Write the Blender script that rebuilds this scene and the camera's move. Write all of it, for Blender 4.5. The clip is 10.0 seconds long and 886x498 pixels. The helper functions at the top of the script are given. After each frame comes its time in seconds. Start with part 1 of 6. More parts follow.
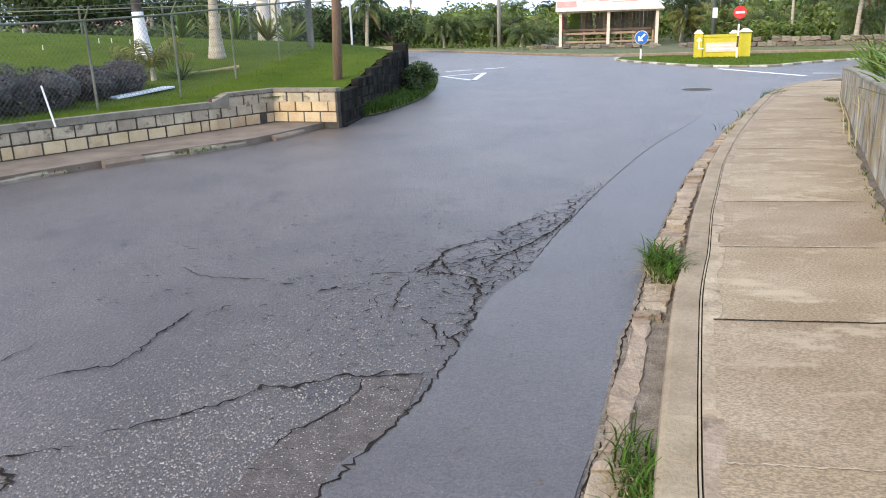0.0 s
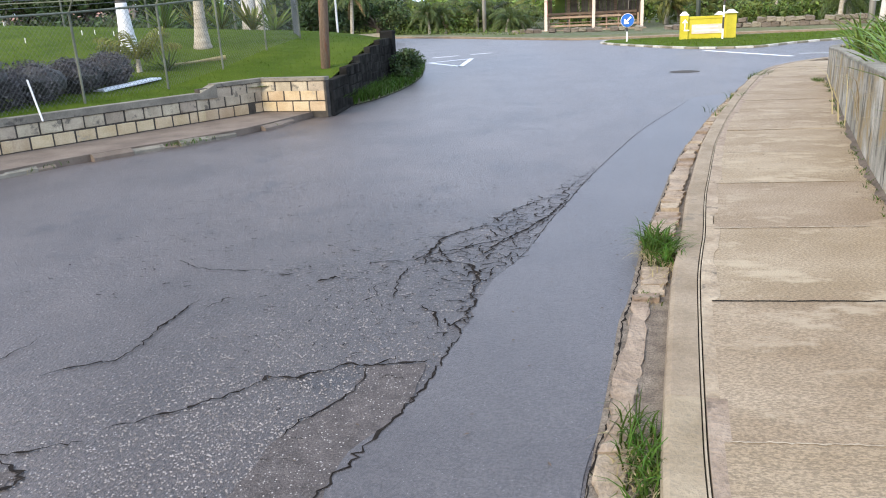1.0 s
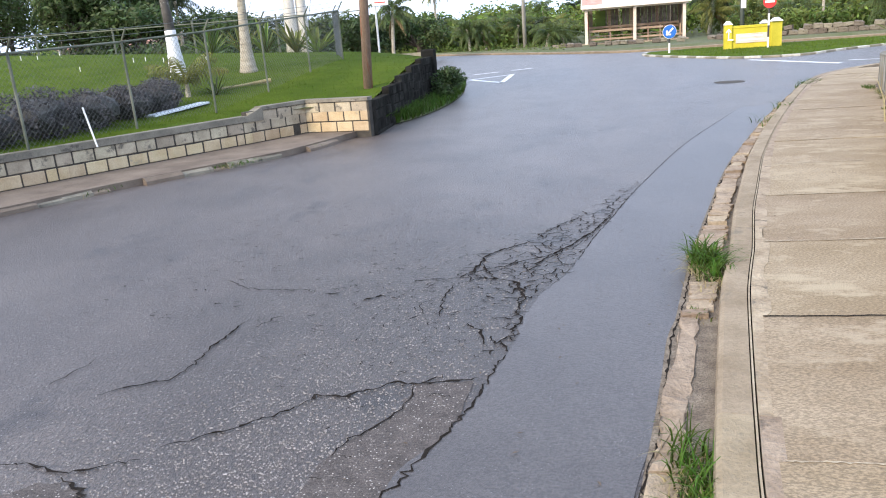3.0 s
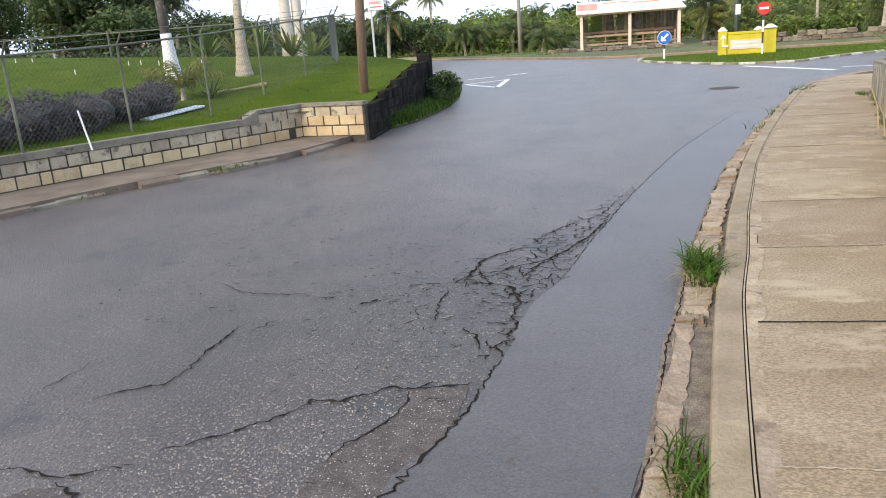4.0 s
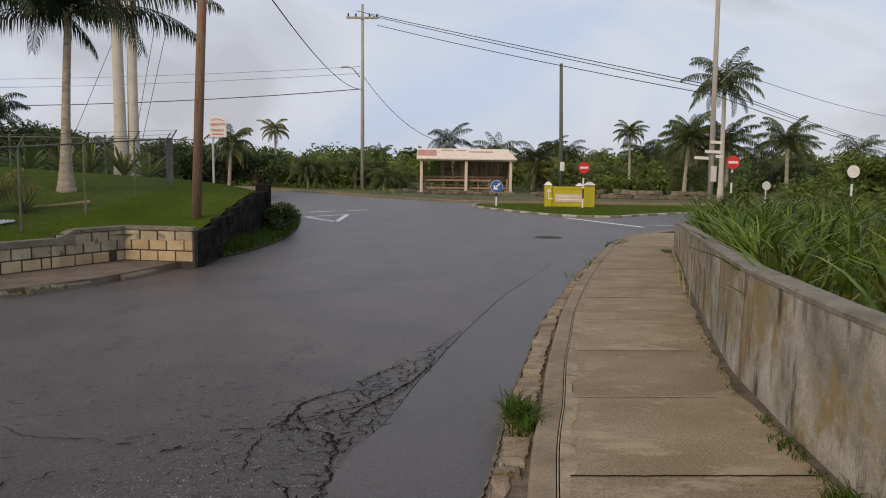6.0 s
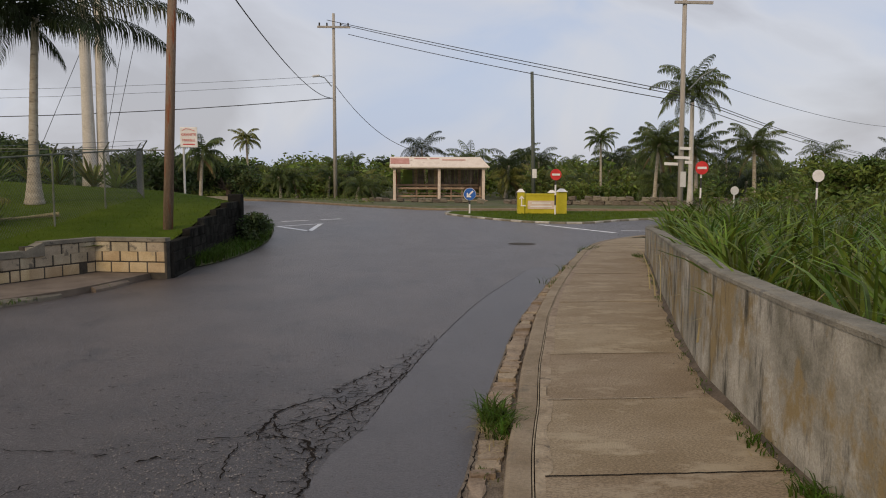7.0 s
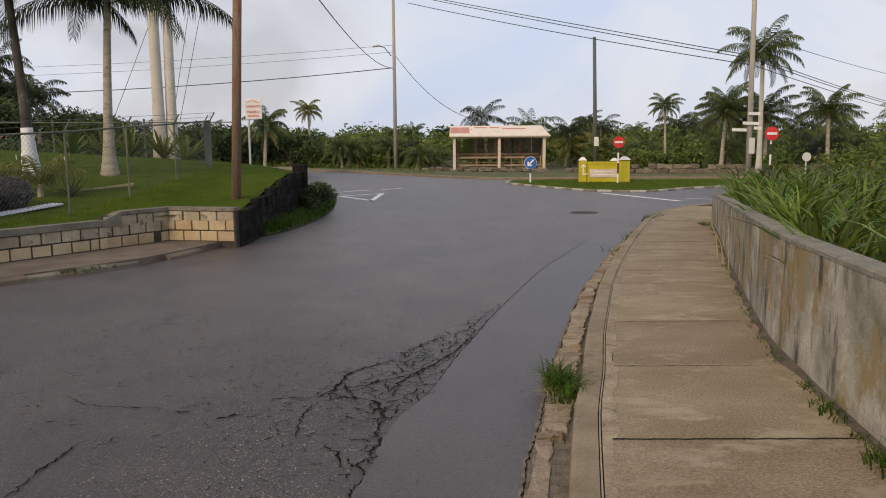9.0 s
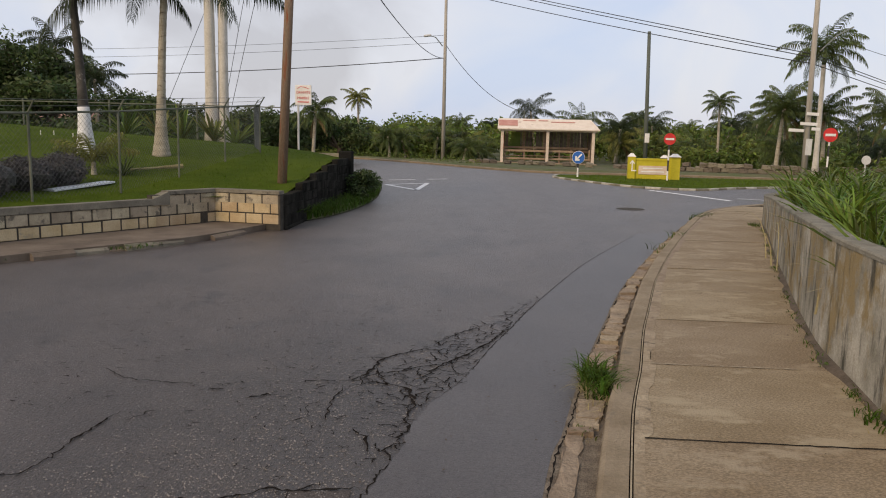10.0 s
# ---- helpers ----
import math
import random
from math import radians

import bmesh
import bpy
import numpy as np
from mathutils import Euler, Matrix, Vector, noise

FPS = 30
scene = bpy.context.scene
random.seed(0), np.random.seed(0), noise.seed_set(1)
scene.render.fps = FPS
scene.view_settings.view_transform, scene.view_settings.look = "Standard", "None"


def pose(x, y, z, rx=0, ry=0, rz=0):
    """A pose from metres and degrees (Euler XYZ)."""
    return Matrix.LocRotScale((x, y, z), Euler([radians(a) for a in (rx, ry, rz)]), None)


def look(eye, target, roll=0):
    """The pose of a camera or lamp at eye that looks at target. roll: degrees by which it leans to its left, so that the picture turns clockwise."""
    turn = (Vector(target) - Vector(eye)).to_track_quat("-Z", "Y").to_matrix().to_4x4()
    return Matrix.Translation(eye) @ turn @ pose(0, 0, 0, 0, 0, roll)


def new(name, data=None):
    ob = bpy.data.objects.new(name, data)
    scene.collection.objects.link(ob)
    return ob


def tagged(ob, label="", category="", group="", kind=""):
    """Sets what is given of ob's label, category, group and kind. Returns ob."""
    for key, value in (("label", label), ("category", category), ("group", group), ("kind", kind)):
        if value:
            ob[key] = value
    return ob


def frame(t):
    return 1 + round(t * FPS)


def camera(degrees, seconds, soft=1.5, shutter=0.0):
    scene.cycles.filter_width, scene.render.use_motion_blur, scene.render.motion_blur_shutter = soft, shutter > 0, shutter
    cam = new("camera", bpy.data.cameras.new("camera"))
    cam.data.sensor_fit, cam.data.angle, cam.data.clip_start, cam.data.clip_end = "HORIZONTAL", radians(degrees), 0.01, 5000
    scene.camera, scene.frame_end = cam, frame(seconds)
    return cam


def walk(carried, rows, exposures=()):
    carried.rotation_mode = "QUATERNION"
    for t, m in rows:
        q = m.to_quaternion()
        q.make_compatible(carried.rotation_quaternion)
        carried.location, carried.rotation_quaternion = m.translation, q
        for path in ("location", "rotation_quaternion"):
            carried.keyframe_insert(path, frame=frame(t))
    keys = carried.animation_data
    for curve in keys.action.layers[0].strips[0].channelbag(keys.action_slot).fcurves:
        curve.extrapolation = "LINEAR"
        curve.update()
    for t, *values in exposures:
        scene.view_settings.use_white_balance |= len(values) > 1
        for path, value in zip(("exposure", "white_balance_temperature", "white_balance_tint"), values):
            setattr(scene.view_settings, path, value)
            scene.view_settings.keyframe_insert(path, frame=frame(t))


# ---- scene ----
# ---------------------------------------------------------------- camera and its walk
cam = camera(60.36, 10.0, soft=1.05)
PATH = [
    (0, 0.0439, 0.0359, 1.7038, 73.6037, -1.8276, 8.5027),
    (0.5, 0.002, 0.0113, 1.7095, 73.0393, -2.0751, 6.9066),
    (1, -0.0148, 0.0119, 1.7167, 72.5792, -2.7685, 7.6718),
    (1.5, -0.0162, 0.0036, 1.7229, 72.7857, -3.1525, 9.6312),
    (2, -0.0229, -0.0077, 1.7253, 72.4385, -4.0795, 10.8179),
    (2.5, -0.019, -0.0066, 1.7318, 73.2913, -4.614, 11.2225),
    (4, -0.0262, -0.0108, 1.7421, 74.2592, -4.2113, 10.5505),
    (4.5, -0.0275, -0.0088, 1.7434, 74.4954, -4.1668, 10.3907),
    (5, 0.0052, 0.0213, 1.7549, 75.8849, -3.281, 6.7214),
    (5.5, 0.028, 0.0416, 1.7703, 79.2201, -0.9155, 0.6066),
    (6, 0.0595, 0.0908, 1.7904, 83.8205, 0.7496, -2.1057),
    (6.2, 0.0649, 0.0666, 1.8021, 84.8344, 0.7456, -3.4376),
    (7.3, 0.0447, -0.0041, 1.7796, 83.8593, 0.2119, -4.0787),
    (7.5, 0.0177, -0.0434, 1.7907, 83.2026, 0.3721, -3.5894),
    (8, 0.0096, -0.0419, 1.7881, 82.9328, -0.6026, -1.3505),
    (8.5, 0.0033, -0.0386, 1.7749, 83.0421, -0.9401, 0.0943),
    (9, 0.005, -0.0275, 1.7637, 82.1967, -0.39, 0.4297),
    (9.5, 0.0173, -0.0229, 1.7607, 81.8912, -0.3288, 1.1261),
    (10, 0.0537, 0.0228, 1.7305, 81.5561, 1.3386, 3.79),
]


def aim(x, y, z, tilt, roll, yaw):
    return Matrix.Translation((x, y, z)) @ pose(0, 0, 0, 0, 0, yaw) @ pose(0, 0, 0, tilt, 0, 0) @ pose(0, 0, 0, 0, 0, roll)


EXPOSURES = [(0, 1.6, 6550, 7), (0.8, 1.66, 6450, 7), (2.7, 1.76, 6350, 8), (3.8, 1.53, 6850, 6), (4.6, 1.35, 7050, 6), (5.2, 1.02, 7600, 9), (5.8, 0.32, 7700, 11), (6.3, 0.08, 7800, 11), (7.3, 0.06, 7900, 11), (8.0, 0.19, 7900, 11), (10, 0.35, 8000, 11)]
walk(cam, [(r[0], aim(*r[1:])) for r in PATH], EXPOSURES)

# ---------------------------------------------------------------- sky and sun
SUN_UP, SUN_FROM = 32, 215   # degrees above the horizon, and clockwise from +y


def node(nt, kind, **inputs):
    n = nt.nodes.new(kind)
    for k, v in inputs.items():
        n.inputs[k.replace("_", " ")].default_value = v
    return n


world = bpy.data.worlds.new("overcast_sky")
scene.world = world
world.use_nodes = True
wn = world.node_tree
wn.nodes.clear()
sky = wn.nodes.new("ShaderNodeTexSky")
sky.sky_type, sky.sun_disc = "NISHITA", False
sky.sun_elevation, sky.sun_rotation = radians(SUN_UP), radians(SUN_FROM)
sky.air_density, sky.dust_density = 1.0, 2.5
wpos = wn.nodes.new("ShaderNodeTexCoord")
wmap = node(wn, "ShaderNodeMapping", Scale=(1.6, 1.6, 2.8))
wn.links.new(wpos.outputs["Generated"], wmap.inputs[0])
cloud = node(wn, "ShaderNodeTexNoise", Scale=1.7, Detail=7.0, Roughness=0.5, Distortion=0.8)
wn.links.new(wmap.outputs[0], cloud.inputs["Vector"])
cramp = wn.nodes.new("ShaderNodeValToRGB")
cramp.color_ramp.elements[0].position, cramp.color_ramp.elements[0].color = 0.36, (4.4, 5.7, 8.6, 1)
cramp.color_ramp.elements[1].position, cramp.color_ramp.elements[1].color = 0.66, (4.3, 4.85, 6.3, 1)
mid = cramp.color_ramp.elements.new(0.52)
mid.color = (5.6, 6.45, 8.4, 1)
wn.links.new(cloud.outputs["Fac"], cramp.inputs[0])
wmix = wn.nodes.new("ShaderNodeMix")
wmix.data_type = "RGBA"
wmix.inputs["Factor"].default_value = 0.85
wn.links.new(sky.outputs[0], wmix.inputs["A"])
wn.links.new(cramp.outputs[0], wmix.inputs["B"])
wbg = node(wn, "ShaderNodeBackground", Strength=0.1)
wn.links.new(wmix.outputs["Result"], wbg.inputs[0])
wout = wn.nodes.new("ShaderNodeOutputWorld")
wn.links.new(wbg.outputs[0], wout.inputs[0])

sun = new("sun", bpy.data.lights.new("sun", "SUN"))
sun.data.energy, sun.data.angle, sun.data.color = 1.5, radians(20), (1.0, 0.84, 0.66)
sun.matrix_world = look((0, 0, 0), (-math.sin(radians(SUN_FROM)) * math.cos(radians(SUN_UP)),
                                    -math.cos(radians(SUN_FROM)) * math.cos(radians(SUN_UP)), -math.sin(radians(SUN_UP))))

# ---------------------------------------------------------------- materials


def surf(name, a, b, scale=8.0, rough=0.85, bump=0.2, fine=60.0, spots=None, spot_scale=4.0, spot_at=0.6, vary=0.0, metal=0.0,
         fine_amount=0.22, streak=None, streak_at=0.55, stretch=(1, 1, 1), local=False, thin=False, speck=None, speck_at=0.12, gloss=0.3, pit=None):
    """A weathered surface: two tones in broad patches, fine grain with relief, and optional spots, hanging streaks and bright specks."""
    m = bpy.data.materials.new(name)
    m.use_nodes = True
    nt = m.node_tree
    bs = nt.nodes["Principled BSDF"]
    ln = nt.links.new
    if local:
        src = nt.nodes.new("ShaderNodeTexCoord").outputs["Object"]
    else:
        src = nt.nodes.new("ShaderNodeNewGeometry").outputs["Position"]
    mp = node(nt, "ShaderNodeMapping", Scale=stretch)
    ln(src, mp.inputs[0])
    big = node(nt, "ShaderNodeTexNoise", Scale=scale, Detail=5.0, Roughness=0.6)
    small = node(nt, "ShaderNodeTexNoise", Scale=fine, Detail=4.0, Roughness=0.65)
    ln(mp.outputs[0], big.inputs["Vector"])
    ln(mp.outputs[0], small.inputs["Vector"])

    def mix(fac, c1, c2, mode="MIX"):
        x = nt.nodes.new("ShaderNodeMix")
        x.data_type, x.blend_type = "RGBA", mode
        for sock, v in ((x.inputs["Factor"], fac), (x.inputs["A"], c1), (x.inputs["B"], c2)):
            if isinstance(v, (int, float)):
                sock.default_value = v
            elif isinstance(v, tuple):
                sock.default_value = (*v, 1)
            else:
                ln(v, sock)
        return x.outputs["Result"]

    def step(value, lo, hi):
        r = node(nt, "ShaderNodeMapRange", From_Min=lo, From_Max=hi)
        ln(value, r.inputs["Value"])
        return r.outputs["Result"]

    col = mix(step(big.outputs["Fac"], 0.34, 0.66), a, b)
    grain = mix(step(small.outputs["Fac"], 0.4, 0.6), (0.62, 0.62, 0.62), (1.38, 1.38, 1.38))
    col = mix(fine_amount, col, mix(1.0, col, grain, "MULTIPLY"))
    if spots:
        sp = node(nt, "ShaderNodeTexNoise", Scale=spot_scale, Detail=8.0, Roughness=0.7)
        ln(mp.outputs[0], sp.inputs["Vector"])
        col = mix(step(sp.outputs["Fac"], spot_at, spot_at + 0.09), col, spots)
    if streak:
        sm = node(nt, "ShaderNodeMapping", Scale=(3.6, 3.6, 0.75))
        ln(src, sm.inputs[0])
        st = node(nt, "ShaderNodeTexNoise", Scale=1.25, Detail=10.0, Roughness=0.72)
        ln(sm.outputs[0], st.inputs["Vector"])
        col = mix(step(st.outputs["Fac"], streak_at, streak_at + 0.12), col, streak)
    if speck:
        vo = node(nt, "ShaderNodeTexVoronoi", Scale=70.0)
        ln(mp.outputs[0], vo.inputs["Vector"])
        keep = nt.nodes.new("ShaderNodeMath")
        keep.operation = "GREATER_THAN"
        keep.inputs[1].default_value = 0.8
        sep = nt.nodes.new("ShaderNodeSeparateColor")
        ln(vo.outputs["Color"], sep.inputs[0])
        ln(sep.outputs[0], keep.inputs[0])
        near = step(vo.outputs["Distance"], speck_at + 0.12, speck_at)
        both = nt.nodes.new("ShaderNodeMath")
        both.operation = "MULTIPLY"
        ln(near, both.inputs[0])
        ln(keep.outputs[0], both.inputs[1])
        col = mix(both.outputs[0], col, speck)
        if pit:
            low_ = nt.nodes.new("ShaderNodeMath")
            low_.operation = "GREATER_THAN"
            low_.inputs[1].default_value = 0.72
            ln(sep.outputs[1], low_.inputs[0])
            dip = nt.nodes.new("ShaderNodeMath")
            dip.operation = "MULTIPLY"
            ln(step(vo.outputs["Distance"], 0.42, 0.2), dip.inputs[0])
            ln(low_.outputs[0], dip.inputs[1])
            col = mix(dip.outputs[0], col, pit)
    if vary:
        oi = nt.nodes.new("ShaderNodeObjectInfo")
        geo = nt.nodes.new("ShaderNodeNewGeometry")
        add = nt.nodes.new("ShaderNodeMath")
        add.operation = "ADD"
        ln(oi.outputs["Random"], add.inputs[0])
        ln(geo.outputs["Random Per Island"], add.inputs[1])
        fr = nt.nodes.new("ShaderNodeMath")
        fr.operation = "FRACT"
        ln(add.outputs[0], fr.inputs[0])
        hv = node(nt, "ShaderNodeHueSaturation")
        r = node(nt, "ShaderNodeMapRange", To_Min=1 - vary, To_Max=1 + vary)
        ln(fr.outputs[0], r.inputs["Value"])
        ln(r.outputs["Result"], hv.inputs["Value"])
        r2 = node(nt, "ShaderNodeMapRange", To_Min=0.5 - vary * 0.06, To_Max=0.5 + vary * 0.05)
        ln(fr.outputs[0], r2.inputs["Value"])
        ln(r2.outputs["Result"], hv.inputs["Hue"])
        ln(col, hv.inputs["Color"])
        col = hv.outputs[0]
    ln(col, bs.inputs["Base Color"])
    bs.inputs["Roughness"].default_value = rough
    bs.inputs["Metallic"].default_value = metal
    bs.inputs["Specular IOR Level"].default_value = gloss
    if bump:
        bn = node(nt, "ShaderNodeBump", Strength=bump, Distance=0.02)
        ln(small.outputs["Fac"], bn.inputs["Height"])
        ln(bn.outputs[0], bs.inputs["Normal"])
    if thin:
        bs.inputs["Transmission Weight"].default_value = 0.0
        tr = nt.nodes.new("ShaderNodeBsdfTranslucent")
        ln(col, tr.inputs[0])
        ms = nt.nodes.new("ShaderNodeMixShader")
        ms.inputs[0].default_value = 0.3
        ln(bs.outputs[0], ms.inputs[1])
        ln(tr.outputs[0], ms.inputs[2])
        ln(ms.outputs[0], nt.nodes["Material Output"].inputs[0])
    return m


M_ROAD = surf("worn_asphalt", (0.058, 0.045, 0.039), (0.097, 0.078, 0.067), 0.8, 0.41, 1.0, 48, spots=(0.042, 0.033, 0.03), spot_scale=1.3,
              spot_at=0.56, speck=(0.36, 0.33, 0.31), speck_at=0.2, fine_amount=1.0, gloss=0.6, stretch=(1.15, 0.85, 1), pit=(0.022, 0.018, 0.016))


def stain(material, centre, reach, amount):
    """An irregular darker, oil-soaked area of a worn surface round a plan point."""
    nt = material.node_tree
    bs = nt.nodes["Principled BSDF"]
    was = bs.inputs["Base Color"].links[0].from_socket
    pos = nt.nodes.new("ShaderNodeNewGeometry").outputs["Position"]
    off = node(nt, "ShaderNodeMapping", Location=(-centre[0] / reach[0], -centre[1] / reach[1], 0), Scale=(1 / reach[0], 1 / reach[1], 1))
    nt.links.new(pos, off.inputs[0])
    far = nt.nodes.new("ShaderNodeVectorMath")
    far.operation = "LENGTH"
    nt.links.new(off.outputs[0], far.inputs[0])
    nz = node(nt, "ShaderNodeTexNoise", Scale=1.6, Detail=6.0, Roughness=0.65)
    nt.links.new(pos, nz.inputs["Vector"])
    add = nt.nodes.new("ShaderNodeMath")
    add.operation = "MULTIPLY_ADD"
    add.inputs[1].default_value = 1.6
    nt.links.new(nz.outputs["Fac"], add.inputs[0])
    nt.links.new(far.outputs["Value"], add.inputs[2])
    fade = node(nt, "ShaderNodeMapRange", From_Min=1.1, From_Max=1.95, To_Min=amount, To_Max=1.0)
    nt.links.new(add.outputs[0], fade.inputs["Value"])
    mul = nt.nodes.new("ShaderNodeVectorMath")
    mul.operation = "SCALE"
    nt.links.new(was, mul.inputs[0])
    nt.links.new(fade.outputs["Result"], mul.inputs["Scale"])
    nt.links.new(mul.outputs[0], bs.inputs["Base Color"])


stain(M_ROAD, (-1.1, 4.6), (1.7, 2.5), 0.6)
M_PATCH = surf("newer_asphalt", (0.056, 0.048, 0.046), (0.076, 0.066, 0.062), 0.8, 0.42, 0.45, 75, speck=(0.3, 0.285, 0.28), speck_at=0.07, fine_amount=0.8, gloss=0.55)
M_GRAVEL = surf("loose_aggregate", (0.075, 0.062, 0.055), (0.12, 0.1, 0.09), 9, 0.7, 1.0, 110, speck=(0.5, 0.46, 0.42), speck_at=0.2, fine_amount=0.8)
M_CRACK = surf("crack_dirt", (0.014, 0.012, 0.011), (0.028, 0.024, 0.021), 20, 1.0, 0.3, gloss=0.0)
M_SLAB = surf("pavement_concrete", (0.216, 0.159, 0.096), (0.292, 0.229, 0.152), 1.3, 0.9, 0.5, 70, spots=(0.335, 0.27, 0.182), spot_scale=2.2, spot_at=0.53,
              vary=0.06, fine_amount=0.75, speck=(0.12, 0.086, 0.05), speck_at=0.08, stretch=(0.85, 1.45, 1))
M_SLABJOINT = surf("pale_joint_mortar", (0.27, 0.215, 0.145), (0.37, 0.31, 0.22), 6, 0.92, 0.4, 60, spots=(0.24, 0.19, 0.125), spot_scale=5, spot_at=0.5)
M_KERB = surf("kerb_concrete", (0.2, 0.152, 0.096), (0.29, 0.232, 0.158), 3.0, 0.9, 0.6, 50, spots=(0.17, 0.14, 0.1), spot_scale=5, spot_at=0.58, vary=0.08)
M_LEDGE = surf("broken_concrete", (0.23, 0.172, 0.115), (0.34, 0.27, 0.19), 5.0, 0.92, 0.9, 40, spots=(0.12, 0.095, 0.07), spot_scale=7, spot_at=0.57, vary=0.15)
M_DIRT = surf("gutter_dirt", (0.12, 0.093, 0.068), (0.22, 0.18, 0.135), 9, 0.95, 0.8, 90, fine_amount=0.7)
M_WALL = surf("stained_render", (0.175, 0.162, 0.122), (0.44, 0.405, 0.335), 2.6, 0.92, 0.5, 60, spots=(0.27, 0.2, 0.1), spot_scale=1.7, spot_at=0.5, stretch=(1, 1, 0.8), fine_amount=0.3,
              streak=(0.06, 0.056, 0.042), streak_at=0.515)
M_COPING = surf("weathered_coping", (0.15, 0.137, 0.107), (0.27, 0.245, 0.19), 3.5, 0.93, 0.8, 45, spots=(0.15, 0.145, 0.13), spot_scale=3.5, spot_at=0.58)
M_BLOCK = surf("coral_block", (0.42, 0.31, 0.175), (0.52, 0.41, 0.26), 4, 0.92, 0.6, 55, spots=(0.3, 0.26, 0.19), spot_scale=5, spot_at=0.6, vary=0.14)
M_BLOCKTOP = surf("grey_block", (0.3, 0.25, 0.175), (0.45, 0.38, 0.27), 4, 0.92, 0.6, 55, spots=(0.15, 0.13, 0.1), spot_scale=6, spot_at=0.55, vary=0.15)
M_BLOCKDARK = surf("mossy_dark_block", (0.016, 0.016, 0.014), (0.036, 0.034, 0.03), 4, 0.95, 0.7, 50, spots=(0.055, 0.052, 0.044), spot_scale=5, spot_at=0.6, vary=0.3, gloss=0.0)
M_MORTAR = surf("dark_mortar", (0.04, 0.035, 0.028), (0.075, 0.065, 0.052), 8, 0.95, 0.5)
M_CAPBAND = surf("mouldy_capping", (0.14, 0.125, 0.098), (0.24, 0.215, 0.165), 3, 0.93, 0.5, 45, spots=(0.085, 0.075, 0.06), spot_scale=4, spot_at=0.56)
M_WALK = surf("dusty_footway", (0.115, 0.088, 0.066), (0.185, 0.145, 0.11), 2.0, 0.93, 0.5, 60)
M_LAWN = surf("lawn", (0.046, 0.074, 0.007), (0.074, 0.104, 0.012), 1.2, 1.0, 0.6, 80, gloss=0.05, fine_amount=0.45, spots=(0.08, 0.115, 0.022), spot_scale=0.7, spot_at=0.6)
M_EARTH = surf("rough_ground", (0.07, 0.09, 0.03), (0.12, 0.11, 0.06), 0.7, 0.95, 0.8, 20, fine_amount=0.7)
M_BLADE = surf("grass_blade", (0.054, 0.096, 0.008), (0.1, 0.145, 0.018), 3, 0.8, gloss=0.1, bump=0.0, vary=0.35, thin=True)
M_TUFT = surf("roadside_grass_blade", (0.028, 0.062, 0.007), (0.075, 0.125, 0.018), 9, 0.7, gloss=0.15, bump=0.0, vary=0.5, thin=True)
M_TALL = surf("tall_grass_blade", (0.034, 0.072, 0.009), (0.155, 0.21, 0.032), 2.5, 0.45, 0.0, vary=0.55, thin=True)
M_DRY = surf("dry_grass", (0.24, 0.19, 0.1), (0.36, 0.3, 0.17), 6, 0.8, 0.0, vary=0.3, thin=True)
M_FROND = surf("palm_leaf", (0.035, 0.06, 0.019), (0.115, 0.145, 0.04), 1.5, 0.5, 0.0, vary=0.35, thin=True)
M_FROND_D = surf("dark_palm_leaf", (0.018, 0.03, 0.011), (0.042, 0.058, 0.02), 1.5, 0.5, 0.0, vary=0.35, thin=True)
M_FROND_Y = surf("yellowing_palm_leaf", (0.1, 0.12, 0.025), (0.2, 0.19, 0.05), 1.5, 0.5, 0.0, vary=0.3, thin=True)
M_FROND_B = surf("dead_palm_leaf", (0.16, 0.11, 0.05), (0.25, 0.18, 0.09), 1.5, 0.7, 0.0, vary=0.3, thin=True)
M_LEAF = surf("bush_leaf", (0.048, 0.09, 0.016), (0.175, 0.215, 0.044), 0.5, 0.6, 0.0, vary=0.45, thin=True)
M_LEAF_D = surf("dark_tree_leaf", (0.03, 0.055, 0.018), (0.08, 0.11, 0.033), 0.6, 0.6, 0.0, vary=0.4, thin=True)
M_LEAF_H = surf("hedge_leaf", (0.045, 0.042, 0.044), (0.105, 0.098, 0.1), 2, 0.7, 0.0, vary=0.45, thin=True)
M_TRUNK = surf("palm_trunk", (0.3, 0.265, 0.2), (0.46, 0.41, 0.33), 3, 0.9, 0.8, 30, spots=(0.17, 0.145, 0.115), spot_scale=5, spot_at=0.56, stretch=(1, 1, 3))
M_TRUNK_D = surf("dark_palm_trunk", (0.05, 0.045, 0.04), (0.1, 0.09, 0.08), 3, 0.9, 0.8, 30, spots=(0.35, 0.33, 0.3), spot_scale=4, spot_at=0.58)
M_ROYAL = surf("royal_palm_trunk", (0.5, 0.46, 0.4), (0.6, 0.56, 0.5), 2, 0.85, 0.3, 20, spots=(0.4, 0.36, 0.3), spot_scale=3, spot_at=0.6)
M_WHITEWASH = surf("whitewash", (0.62, 0.62, 0.62), (0.75, 0.75, 0.76), 4, 0.85, 0.4, 40, spots=(0.4, 0.38, 0.35), spot_scale=6, spot_at=0.62)
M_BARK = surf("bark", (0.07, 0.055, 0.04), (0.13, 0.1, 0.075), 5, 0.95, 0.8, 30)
M_POLE = surf("old_timber_pole", (0.19, 0.125, 0.085), (0.29, 0.215, 0.155), 2, 0.88, 0.8, 40, stretch=(4, 4, 0.4), spots=(0.26, 0.085, 0.04), spot_scale=2, spot_at=0.53, fine_amount=0.5)
